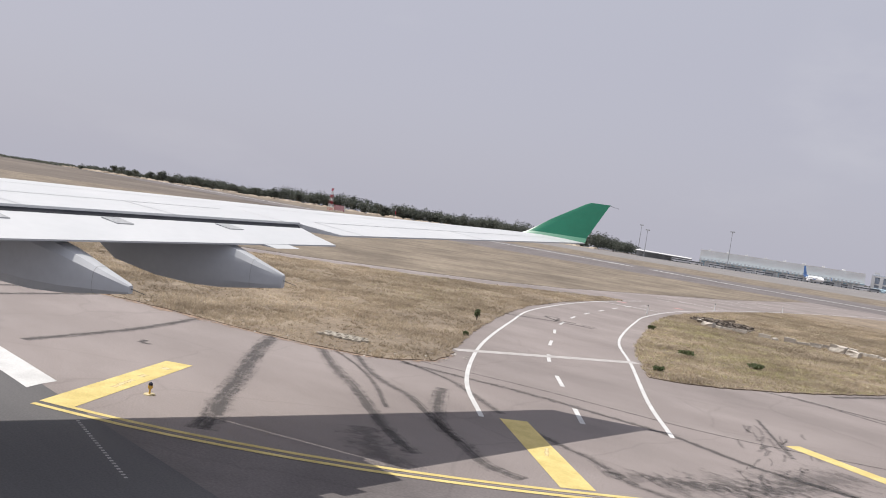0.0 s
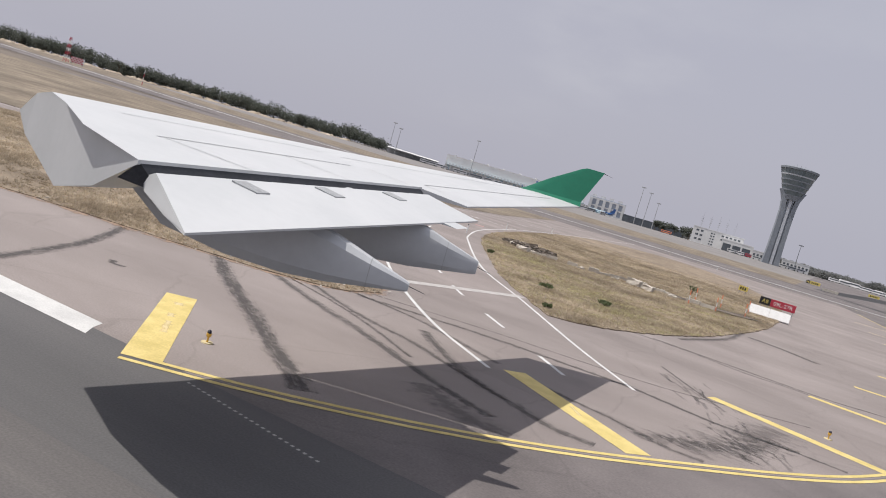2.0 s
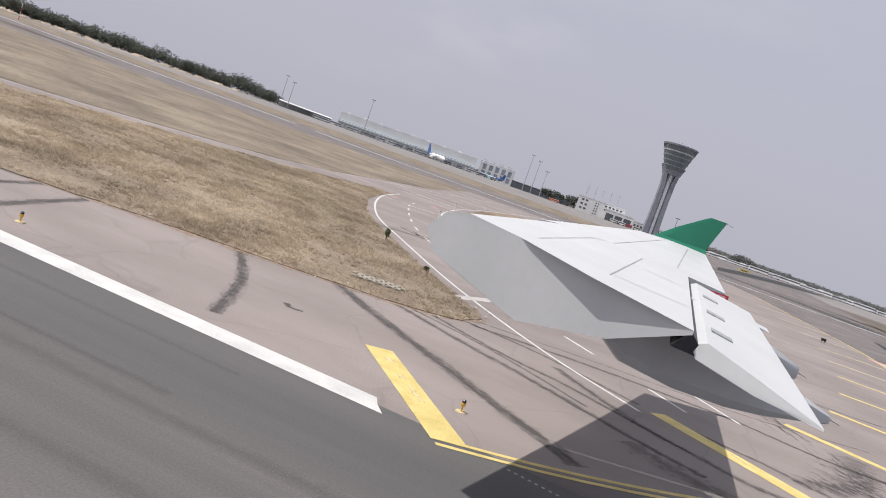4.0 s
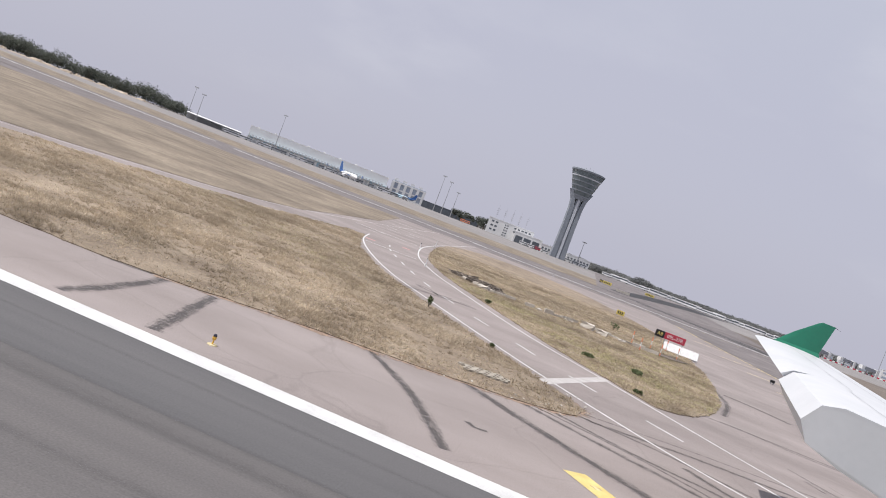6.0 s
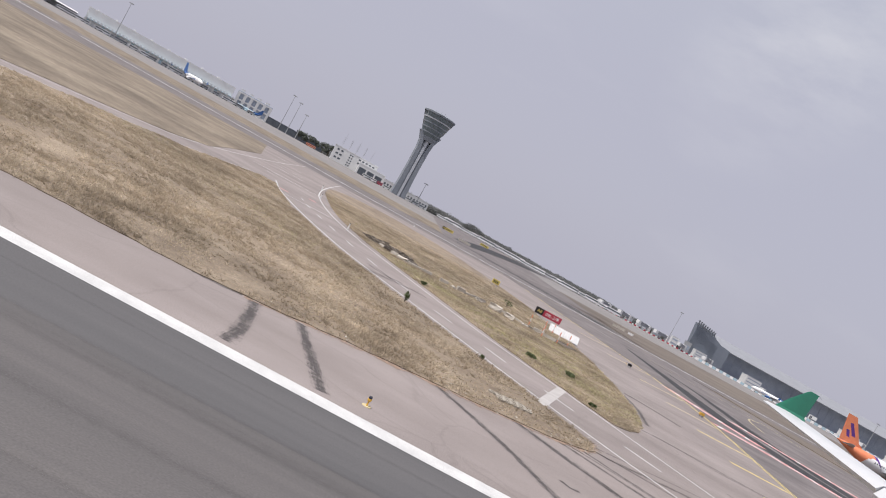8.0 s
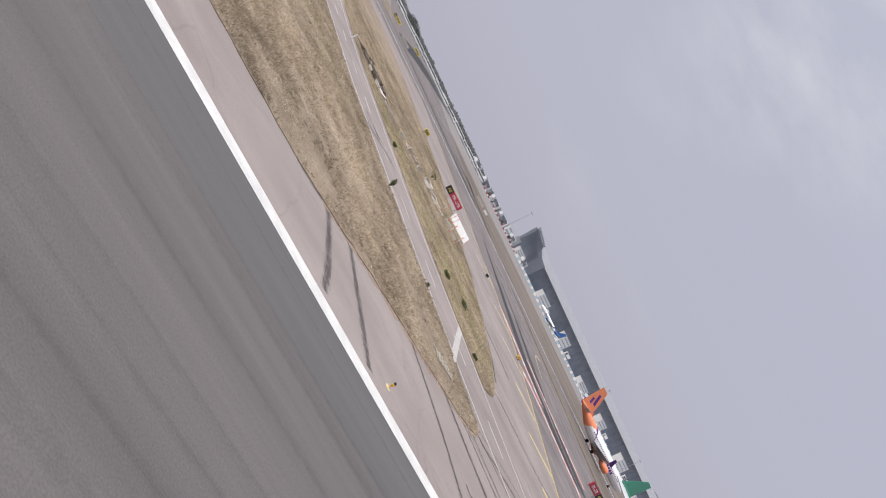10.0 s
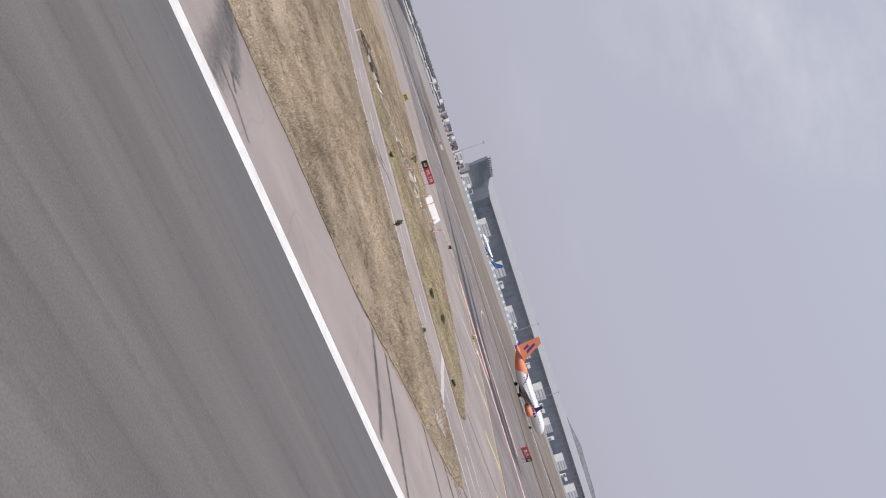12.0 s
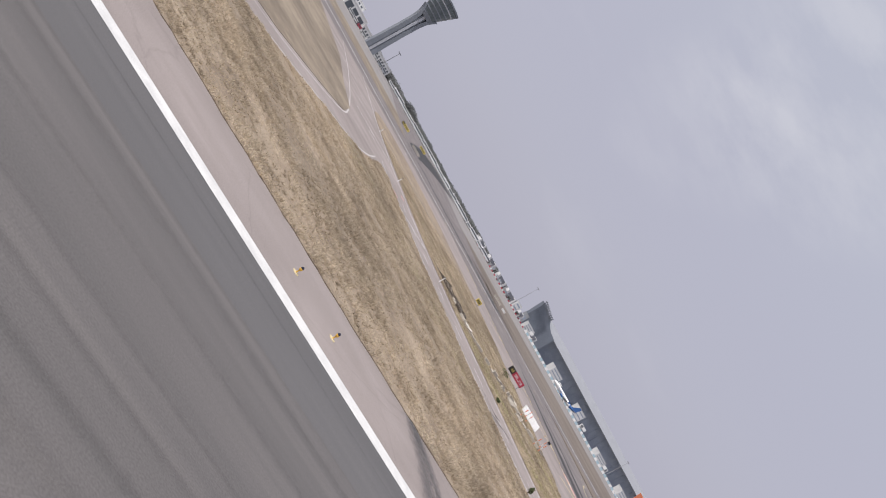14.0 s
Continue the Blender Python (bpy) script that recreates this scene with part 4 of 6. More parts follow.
for x, y, h in ((-158, 700, 32), (-151, 702, 29), (-375, 640, 27), (-285, 626, 30), (-24, 655, 19), (-140, 690, 22), (262, 800, 34), (-345, 600, 22), (470, 760, 30), (600, 800, 30)):
    mast(x, y, h)

# ---- passenger terminal ----
term = thing("passenger_terminal", "long dark glazed passenger terminal with pale sweeping roof", "terminal building", pose(306, 876, gz(306, 876), 0, 0, 2))
TL = 640.0
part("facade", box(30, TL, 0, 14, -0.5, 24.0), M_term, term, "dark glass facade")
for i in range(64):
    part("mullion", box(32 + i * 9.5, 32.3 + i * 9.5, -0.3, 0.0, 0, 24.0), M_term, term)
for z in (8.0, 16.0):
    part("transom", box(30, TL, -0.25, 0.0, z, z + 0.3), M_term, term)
rings = []
for x in [24 + i * 20 for i in range(32)]:
    rings.append([(x, -14, 23.6), (x, -14, 24.4), (x, 16, 29.5), (x, 46, 35.5), (x, 46, 34.9), (x, 16, 28.6)])
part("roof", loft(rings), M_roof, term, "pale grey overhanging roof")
outline = [(-1.5, 0), (-4.5, 35.5), (-1.0, 36.2), (8, 34.2), (17, 33.0), (22, 29.0), (30, 26.0), (42, 24.6), (42, 0)]
bm = bmesh.new()
lo = [bm.verts.new((x, -20, z)) for x, z in outline]
hi = [bm.verts.new((x, -12, z)) for x, z in outline]
bm.faces.new(lo)
bm.faces.new(hi[::-1])
for i in range(len(lo)):
    j = (i + 1) % len(lo)
    bm.faces.new((lo[j], lo[i], hi[i], hi[j]))
part("end_sail", bm, M_sail, term, "dark curved end wall")
for i in range(9):
    bm = bmesh.new()
    x, z = -4 + i * 2.7, 36.6 - i * 0.45
    add_loft(bm, tube((x, -19.5, z - 2.5), (x - 1.8, -25.0, z + 2.4), 0.9, 0.35))
    add_loft(bm, tube((x - 0.9, -22.2, z), (x - 3.2, -23.5, z + 2.0), 0.5, 0.25))
    part("roof_spike", bm, M_towergrey, term)
for i in range(26):
    part("louvre", box(-3.5 + i * 1.2, -3.0 + i * 1.2, -20.4, -20.0, 1.5, 34.5 - i * 0.55 if i < 17 else 24.0), M_sail, term)


def boarding_bridge(x, y, rz, L):
    b = thing("boarding_bridge", "pale grey boarding bridge on steel legs", "boarding bridge", pose(x, y, gz(x, y) + 0.05, 0, 0, rz), "boarding bridges")
    part("tunnel", box(0, L, -1.6, 1.6, 4.0, 7.0, 0.1), M_roof, b)
    part("rotunda", loft([ring(2.6, 0.0, 14), ring(2.6, 7.6, 14)]), M_facade, b)
    part("cab", box(L, L + 3.4, -2.3, 2.3, 3.7, 7.3, 0.15), M_facade, b)
    part("leg", box(L * 0.7 - 0.4, L * 0.7 + 0.4, -0.4, 0.4, 0, 4.0), M_steel, b)
    for i in range(int(L / 2.2)):
        part("window", box(0.8 + i * 2.2, 2.2 + i * 2.2, -1.68, -1.6, 5.0, 6.3), M_glass, b)


for k in range(9):
    px, py = 318 + k * 62, 848 - (k % 2) * 6
    boarding_bridge(px + 10, py - 8, 230 + 10 * (k % 3), 22)
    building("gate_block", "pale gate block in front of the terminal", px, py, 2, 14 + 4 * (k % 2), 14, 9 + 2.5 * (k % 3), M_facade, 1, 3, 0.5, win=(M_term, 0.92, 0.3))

for k, (x, y, w, h) in enumerate(((262, 836, 9, 7), (246, 842, 12, 5), (232, 848, 8, 6), (280, 830, 8, 10), (216, 846, 14, 4.5), (200, 856, 9, 6), (294, 828, 6, 12))):
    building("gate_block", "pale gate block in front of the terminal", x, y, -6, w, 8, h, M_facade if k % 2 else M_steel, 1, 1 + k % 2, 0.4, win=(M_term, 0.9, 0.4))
for k, (x, y) in enumerate(((270, 826), (250, 832), (228, 838), (206, 846), (288, 820))):
    boarding_bridge(x, y, 205 + 6 * k, 16)

# ---- trees ----
def add_crown(verts, faces, rng, cx, cy, z0, z1, r, count, leaf):
    for _ in range(count):
        while True:
            p = Vector((rng.uniform(-1, 1), rng.uniform(-1, 1), rng.uniform(-1, 1)))
            if 0.15 < p.length < 1:
                break
        lump = 0.75 + 0.35 * noise.noise(Vector((p.x * 1.8 + cx, p.y * 1.8 + cy, p.z * 1.8)))
        c = Vector((cx + p.x * r * lump, cy + p.y * r * lump, (z0 + z1) / 2 + p.z * (z1 - z0) / 2 * lump))
        a = Vector((rng.uniform(-1, 1), rng.uniform(-1, 1), rng.uniform(-1, 1))).normalized() * leaf * rng.uniform(0.6, 1.3)
        b = a.cross(Vector((rng.uniform(-1, 1), rng.uniform(-1, 1), rng.uniform(-1, 1)))).normalized() * leaf * rng.uniform(0.4, 0.9)
        k = len(verts)
        verts += [c - a, c - b, c + a, c + b]
        faces.append((k, k + 1, k + 2, k + 3))


def leaf_mesh(name, verts, faces, material):
    me = bpy.data.meshes.new(name)
    me.from_pydata([tuple(v) for v in verts], [], faces)
    me.materials.append(material)
    return me


def make_tree(h, r, seed, count=420, leaf=0.55):
    rng = random.Random(seed)
    t = thing("tree", "dusty dark green tree beyond the airfield, leaf colour paled for haze", "tree", None, "airfield trees")
    bm = bmesh.new()
    add_loft(bm, tube((0, 0, -0.2), (0.1, 0, h * 0.45), 0.035 * h, 0.02 * h))
    for k in range(4):
        a = k * 1.7 + rng.random()
        add_loft(bm, tube((0.08, 0, h * 0.38), (math.cos(a) * r * 0.5, math.sin(a) * r * 0.5, h * 0.68), 0.018 * h, 0.006 * h, 6))
    part("trunk", bm, M_bark, t)
    v, f = [], []
    for k in range(6):
        a = k * 1.05 + rng.random()
        rr = r * rng.uniform(0.15, 0.6)
        zc = h * rng.uniform(0.5, 0.8)
        s = rng.uniform(0.34, 0.55)
        add_crown(v, f, rng, math.cos(a) * rr, math.sin(a) * rr, zc - h * 0.26 * s / 0.45, zc + h * 0.26 * s / 0.45, r * s * 1.25, count // 6, leaf)
    cr = new("crown", leaf_mesh("crown", v, f, M_leaf))
    cr.parent = t
    return t


protos = [make_tree(8.0, 4.6, 3), make_tree(9.5, 5.4, 4), make_tree(6.6, 4.4, 5), make_tree(11.0, 5.6, 6)]
rng = random.Random(11)
spots = []
for i in range(44):
    u = 1.08 * i / 43
    spots.append((-900 + 440 * u + rng.uniform(-6, 6), 400 + 195 * u + rng.uniform(-8, 8), rng.uniform(0.8, 1.3)))
for i in range(10):
    spots.append((-142 + i * 4.6 + rng.uniform(-1.5, 1.5), 708 + rng.uniform(-4, 6), rng.uniform(0.95, 1.2)))
for i, (x, y, s) in enumerate(spots):
    src = protos[i % 4]
    if i < 4:
        src.matrix_basis = pose(x, y, gz(x, y), 0, 0, rng.uniform(0, 360)) @ Matrix.Scale(s, 4)
    else:
        t = copy_thing(src, pose(x, y, gz(x, y), 0, 0, rng.uniform(0, 360)))
        t.scale = (s, s, s)

rng = random.Random(21)
v, f = [], []
for i in range(1000):
    u = 1.12 * rng.random()
    x, y = -960 + 520 * u, 392 + 215 * u + rng.uniform(-8, 22)
    h = 5.0 + (12.5 + 9.0 * noise.noise(Vector((u * 23, 0.3, 0))) + 4.0 * noise.noise(Vector((u * 90, 1.3, 0)))) * (0.28 + 0.72 * min(1, u * 1.7)) + rng.uniform(-1.5, 2.2)
    add_crown(v, f, rng, x, y, 3.0, h, rng.uniform(4, 8), 95, 0.7)
for i in range(120):
    u = rng.random()
    x, y = -1500 + 560 * u, 340 + 60 * u + rng.uniform(-10, 25)
    add_crown(v, f, rng, x, y, 3.0, 4 + rng.uniform(2.5, 5), rng.uniform(7, 12), 50, 1.1)
tagged(new("far_woods", leaf_mesh("far_woods", v, f, M_leaf)), "dark green belt of woodland beyond the airfield", "woods", kind="stuff")
v, f = [], []
for i in range(1400):
    x = -70 + 430 * rng.random()
    y = 890 + 110 * rng.random()
    h = 7.5 + (6.0 + 1.8 * noise.noise(Vector((x * 0.03, 0.7, 0)))) * (1.0 - 0.25 * max(0, x) / 360) + rng.uniform(-1.5, 1.2)
    add_crown(v, f, rng, x, y, 3.0, h, rng.uniform(6, 9), 150, 0.95)
for i in range(40):
    x = 44 + 13 * rng.gauss(0, 1)
    add_crown(v, f, rng, x, 872 + rng.uniform(-6, 6), 3.0, 17.0 - 0.02 * (x - 44) ** 2 + rng.uniform(-2, 1), 5.0, 80, 1.0)
for i in range(300):
    x = -420 + 380 * rng.random()
    y = 1010 + 60 * rng.random()
    add_crown(v, f, rng, x, y, 3.0, 4 + rng.uniform(5, 9), rng.uniform(6, 11), 60, 1.1)
# These woods wear the leaf tone that has haze mixed into it.
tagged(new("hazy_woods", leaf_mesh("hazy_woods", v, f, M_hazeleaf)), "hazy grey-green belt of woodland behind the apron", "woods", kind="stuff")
bm = bmesh.new()
rings = []
for x, h in ((1235, 8), (1270, 48), (1330, 64), (1440, 78), (1600, 76), (1760, 64), (2000, 40), (2300, 6)):
    rings.append([(x, 1560, -2), (x, 1640, h), (x, 1700, h * 0.9), (x, 1900, -2)])
add_loft(bm, rings)
bmesh.ops.recalc_face_normals(bm, faces=bm.faces[:])
tagged(part("backdrop_hill", bm, M_hill), "low grey hill far behind the terminal", "hill", kind="structure")


# ---- grass blades ----
CULVERT = [(-27.6, 70.4), (-24.0, 70.2), (-20.6, 67.4), (-19.8, 64.0), (-22.2, 61.8), (-25.6, 64.6)]


def inside(poly, x, y):
    c = np.zeros(len(x), bool)
    px, py = np.array([p[0] for p in poly]), np.array([p[1] for p in poly])
    j = len(poly) - 1
    for i in range(len(poly)):
        hit = ((py[i] > y) != (py[j] > y)) & (x < (px[j] - px[i]) * (y - py[i]) / (py[j] - py[i] + 1e-12) + px[i])
        c ^= hit
        j = i
    return c


def blades(name, poly, bounds, count, h, z, material, label, seed, keep=None, width=0.016):
    r = np.random.RandomState(seed)
    x, y = r.uniform(bounds[0], bounds[1], count), r.uniform(bounds[2], bounds[3], count)
    ok = inside(poly, x, y) & ~inside(CULVERT, x, y)
    x, y = x[ok], y[ok]
    if keep is not None:
        ok = keep(x, y, r)
        x, y = x[ok], y[ok]
    n_ = len(x)
    verts, faces = np.zeros((n_, 4, 3, 3)), []
    tuft = np.ones(n_)
    for q in range(7):
        d, f = r.uniform(0, 2 * np.pi), r.uniform(0.25, 1.6)
        tuft += 0.13 * np.sin(f * (x * np.cos(d) + y * np.sin(d)) + r.uniform(0, 6))
    for k in range(4):
        a = r.uniform(0, 2 * np.pi, n_)
        lean = r.uniform(0.5, 1.6, n_)
        hh = h * r.uniform(0.5, 1.3, n_) * tuft
        w = width * r.uniform(0.6, 1.4, n_)
        ox, oy = r.uniform(-0.14, 0.14, n_), r.uniform(-0.14, 0.14, n_)
        bx, by = x + ox, y + oy
        verts[:, k, 0] = np.stack([bx - w * np.sin(a), by + w * np.cos(a), np.full(n_, z)], 1)
        verts[:, k, 1] = np.stack([bx + w * np.sin(a), by - w * np.cos(a), np.full(n_, z)], 1)
        verts[:, k, 2] = np.stack([bx + hh * lean * np.cos(a), by + hh * lean * np.sin(a), z + hh], 1)
    vv = verts.reshape(-1, 3)
    me = bpy.data.meshes.new(name)
    me.from_pydata(vv.tolist(), [], np.arange(len(vv)).reshape(-1, 3).tolist())
    me.materials.append(material)
    return tagged(new(name, me), label, "grass", kind="stuff")


def tufts(name, poly, bounds, count, h, z, material, label, seed, keep=None):
    """Grass in clumps: some ten bent blades spread from each root."""
    r = np.random.RandomState(seed)
    x, y = r.uniform(bounds[0], bounds[1], count), r.uniform(bounds[2], bounds[3], count)
    ok = inside(poly, x, y) & ~inside(CULVERT, x, y)
    x, y = x[ok], y[ok]
    thick = np.zeros(len(x))
    for q in range(9):
        d, f = r.uniform(0, 2 * np.pi), r.uniform(0.3, 2.2)
        thick += np.sin(f * (x * np.cos(d) + y * np.sin(d)) + r.uniform(0, 6)) / 3
    ok = r.uniform(-1.3, 1.3, len(x)) < thick
    if keep is not None:
        ok &= keep(x, y, r)
    x, y, thick = x[ok], y[ok], thick[ok]
    n_, each_ = len(x), 11
    size = r.uniform(0.55, 1.35, n_) * (1 + 0.2 * thick)
    verts = np.zeros((n_, each_, 3, 3))
    wind = r.uniform(-0.35, 0.35, n_) + 0.6
    for k in range(each_):
        a = r.uniform(0, 2 * np.pi, n_)
        spread = r.uniform(0.15, 1.15, n_) * size
        hh = h * size * r.uniform(0.55, 1.25, n_)
        w = 0.017 * r.uniform(0.6, 1.5, n_)
        bx, by = x + 0.09 * size * np.cos(a) * r.uniform(0, 1, n_), y + 0.09 * size * np.sin(a) * r.uniform(0, 1, n_)
        face = r.uniform(0, 2 * np.pi, n_)
        verts[:, k, 0] = np.stack([bx - w * np.sin(face), by + w * np.cos(face), np.full(n_, z)], 1)
        verts[:, k, 1] = np.stack([bx + w * np.sin(face), by - w * np.cos(face), np.full(n_, z)], 1)
        verts[:, k, 2] = np.stack([bx + 1.2 * h * spread * np.cos(a) + 0.3 * h * wind, by + 1.2 * h * spread * np.sin(a), z + hh], 1)
    vv = verts.reshape(-1, 3)
    me = bpy.data.meshes.new(name)
    me.from_pydata(vv.tolist(), [], np.arange(len(vv)).reshape(-1, 3).tolist())
    me.materials.append(material)
    return tagged(new(name, me), label, "grass", kind="stuff")


blades("dry_grass", field_c, (-80, -11, 5, 75), 120000, 0.05, 0.03, M_grass, "short dry straw-coloured grass on the verge", 1)
blades("dry_grass", island_c, (-40, 1, 24, 120), 110000, 0.06, 0.045, M_grass, "short dry straw-coloured grass on the island", 2)
tufts("dry_grass", field_c, (-80, -11, 5, 75), 120000, 0.12, 0.03, M_grass, "clumps of long dry grass on the verge", 5)
tufts("dry_grass", island_c, (-40, 1, 24, 110), 70000, 0.13, 0.045, M_grass, "clumps of long dry grass on the island", 6)


def green_zone(x, y, r):
    g = np.exp(-((x + 9) / 6) ** 2 - ((y - 38) / 10) ** 2) + 0.9 * np.exp(-((x + 19) / 5) ** 2 - ((y - 52) / 9) ** 2) + 0.6 * np.exp(-((x + 4) / 3) ** 2 - ((y - 56) / 15) ** 2)
    return r.uniform(0, 1, len(x)) < 0.12 + g * 0.9


blades("green_grass", island_c, (-36, 0, 24, 105), 110000, 0.085, 0.045, M_grassgreen, "sparse green grass among the dry stalks", 3, green_zone)


def field_green(x, y, r):
    g = np.exp(-((y - (0.9 * -x + 8)) / 6) ** 2) * (x < -24)
    return r.uniform(0, 1, len(x)) < g * 0.5


blades("green_grass", field_c, (-60, -12, 12, 74), 60000, 0.06, 0.03, M_grassgreen, "sparse green grass along the road verge", 4, field_green)


# ---- washed-out soil and litter along the verge ----
rim_line = [Vector((x, y - 0.12, 0)) for x, y in fine_points([(p.x, p.y) for p in curve_through(SHOULDER_EDGE)]) if x > -27]
tagged(part("soil_rim", strip(rim_line, 0.8, 0.0058, ragged=0.6), M_rim), "reddish soil washed onto the shoulder along the grass", "soil", kind="structure")
rl_ = random.Random(91)
bm = bmesh.new()
for i in range(60):
    p = rim_line[rl_.randrange(0, len(rim_line))]
    x, y, s_ = p.x + rl_.uniform(-1, 1), p.y + abs(rl_.gauss(0.2, 0.9)), rl_.uniform(0.02, 0.08)
    m_ = Matrix.Translation((x, y, 0.06 if y > p.y + 0.2 else 0.008)) @ Euler((rl_.uniform(-0.3, 0.3), rl_.uniform(-0.3, 0.3), rl_.uniform(0, 6))).to_matrix().to_4x4()
    add_box(bm, -s_, s_, -s_ * 0.5, s_ * 0.5, 0.0, 0.012, m_)
tagged(part("litter", bm, M_litter), "scattered pale scraps and stones along the verge", "litter", kind="stuff")


# ---- bushes ----
def bush(x, y, z, h, r, seed, label="small green bush in dry grass"):
    rg = random.Random(seed)
    b = thing("bush", label, "bush", pose(x, y, z), "bushes in the grass")
    bm = bmesh.new()
    for k in range(5):
        a = k * 1.3 + rg.random()
        add_loft(bm, tube((0, 0, 0), (math.cos(a) * r * 0.6, math.sin(a) * r * 0.6, h * 0.8), 0.02, 0.008, 5))
    part("stem", bm, M_bark, b)
    v, f = [], []
    for k in range(4):
        a = k * 1.6 + rg.random()
        add_crown(v, f, rg, math.cos(a) * r * 0.4, math.sin(a) * r * 0.4, h * 0.15, h * rg.uniform(0.75, 1.05), r * 0.75, 16 if h > 0.8 else 26, 0.1)
    c = new("foliage", leaf_mesh("foliage", v, f, M_shrub))
    c.parent = b


for i, (x, y, h, r) in enumerate(((-21.1, 29.0, 0.85, 0.22), (-11.2, 36.2, 0.38, 0.55), (-7.8, 37.6, 0.36, 0.5), (-8.3, 27.7, 0.26, 0.3), (-8.3, 75.5, 1.1, 0.7), (-16.3, 22.8, 0.26, 0.1),
                                  (-19.6, 46.8, 0.35, 0.3))):
    bush(x, y, 0.04, h, r, 40 + i)

rb = random.Random(33)
v, f = [], []
for i in range(150):
    u = 1.08 * i / 149
    x, y = -960 + 520 * u + rb.uniform(-5, 5), 370 + 215 * u + rb.uniform(-6, 6)
    z, r, h = gz(x, y) - 0.3, rb.uniform(3, 7), rb.uniform(0.8, 2.4)
    k = len(v)
    v += [(x + r * math.cos(q * math.pi / 4) * rb.uniform(0.7, 1.2), y + r * math.sin(q * math.pi / 4) * rb.uniform(0.7, 1.2), z) for q in range(8)]
    v += [(x + 0.45 * r * math.cos(q * math.pi / 4) * rb.uniform(0.7, 1.3), y + 0.45 * r * math.sin(q * math.pi / 4), z + h * rb.uniform(0.7, 1.1)) for q in range(8)]
    f += [(k + q, k + (q + 1) % 8, k + 8 + (q + 1) % 8, k + 8 + q) for q in range(8)] + [tuple(k + 8 + q for q in range(8))]
tagged(new("sand_heaps", leaf_mesh("sand_heaps", v, f, M_sand)), "row of pale sand heaps before the woodland", "sand", kind="stuff")


# ---- signs, blocks, lights in the grass ----
def text_mesh(body, size, m, material, parent, name="lettering"):
    cu = bpy.data.curves.new(name, "FONT")
    cu.body, cu.size, cu.align_x, cu.align_y, cu.extrude = body, size, "CENTER", "CENTER", 0.006
    ob = new(name, cu)
    me = bpy.data.meshes.new_from_object(ob)
    bpy.data.objects.remove(ob)
    me.materials.clear()
    me.materials.append(material)
    t = new(name, me)
    t.parent = parent
    t.matrix_basis = m
    return t


def guidance_sign(x, y, rz, panels, h, z, label):
    """Panels: width, face material, lettering, lettering material."""
    s = thing("airfield_sign", label, "airfield sign", pose(x, y, gz(x, y) + 0.03, 0, 0, rz))
    x0 = 0.0
    for w, face, body, ink in panels:
        p = part("panel", box(x0 + 0.01, x0 + w - 0.01, -0.09, 0.09, z, z + h, 0.02), face, s)
        if isinstance(body, str):
            text_mesh(body, h * 0.72, pose(x0 + w / 2, -0.094, z + h / 2 - 0.01, 90, 0, 0), ink, p)
        else:
            for i in range(body):
                part("bar", box(x0 + w * (0.15 + 0.72 * i / body), x0 + w * (0.15 + 0.72 * (i + 0.6) / body), -0.10, -0.085, z + h * 0.22, z + h * 0.78), ink, p)
        for dx in (0.2, w - 0.2):
            part("leg", box(x0 + dx - 0.04, x0 + dx + 0.04, -0.04, 0.04, 0, z), M_steel, s)
        x0 += w
    return s


guidance_sign(-2.7, 88.6, 8, [(1.2, M_black, "A8", M_signyellow), (2.75, M_red, "09L-27R", M_signwhite)], 0.86, 0.6, "black and red runway holding sign lettered in yellow and white")
guidance_sign(-7.1, 108.8, 6, [(1.25, M_signyellow, 3, M_black)], 0.7, 0.55, "small yellow taxiway sign with black characters")
guidance_sign(49.0, 85.2, 25, [(4.4, M_red, "09L-27R", M_signwhite), (1.6, M_black, "A8", M_signyellow)], 1.1, 0.5, "red and black runway holding sign across the taxiway")
guidance_sign(-6.5, 392.0, 0, [(1.6, M_black, 2, M_signyellow), (4.4, M_signyellow, 4, M_black)], 1.35, 0.4, "yellow and black taxiway direction sign")
guidance_sign(22.0, 480.0, 0, [(5.5, M_signyellow, 5, M_black)], 1.4, 0.5, "yellow taxiway direction sign on the verge")


def white_block(x, y, rz, w, h, lean=0, mat=None):
    b = thing("sign_back_block", "white painted sign box low in the grass", "sign box", pose(x, y, gz(x, y) + 0.02, -lean, 0, rz))
    for i in range(2):
        part("casing", box(i * w / 2 + 0.01, (i + 1) * w / 2 - 0.01, -0.12, 0.12, 0.05, h, 0.03), mat or M_signwhite, b)
    for dx in (0.3, w - 0.3):
        part("leg", box(dx - 0.05, dx + 0.05, -0.05, 0.05, -0.02, 0.06), M_steel, b)


white_block(-2.6, 75.6, 6, 4.0, 1.05, 28)
white_block(1.0, 356.0, 0, 6.2, 1.1, 0, M_concrete)
white_block(78.0, 341.0, -4, 6.0, 1.1, 0, M_concrete)
white_block(85.5, 340.5, -4, 2.6, 1.0)
for x, y in ((-6.6, 67.0), (-6.2, 60.4), (-4.5, 69.0), (-4.1, 62.2), (-2.0, 66.4), (-2.4, 74.0)):
    p = thing("marker_post", "thin orange and white marker post in the grass", "marker post", pose(x, y, 0.02, 3, -4, 0), "orange marker posts")
    for k in range(3):
        bm = bmesh.new()
        add_loft(bm, tube((0, 0, k * 0.42), (0, 0, k * 0.42 + 0.42), 0.045, 0.045, 8))
        part("band", bm, M_orange if k != 1 else M_signwhite, p)
rng = random.Random(5)


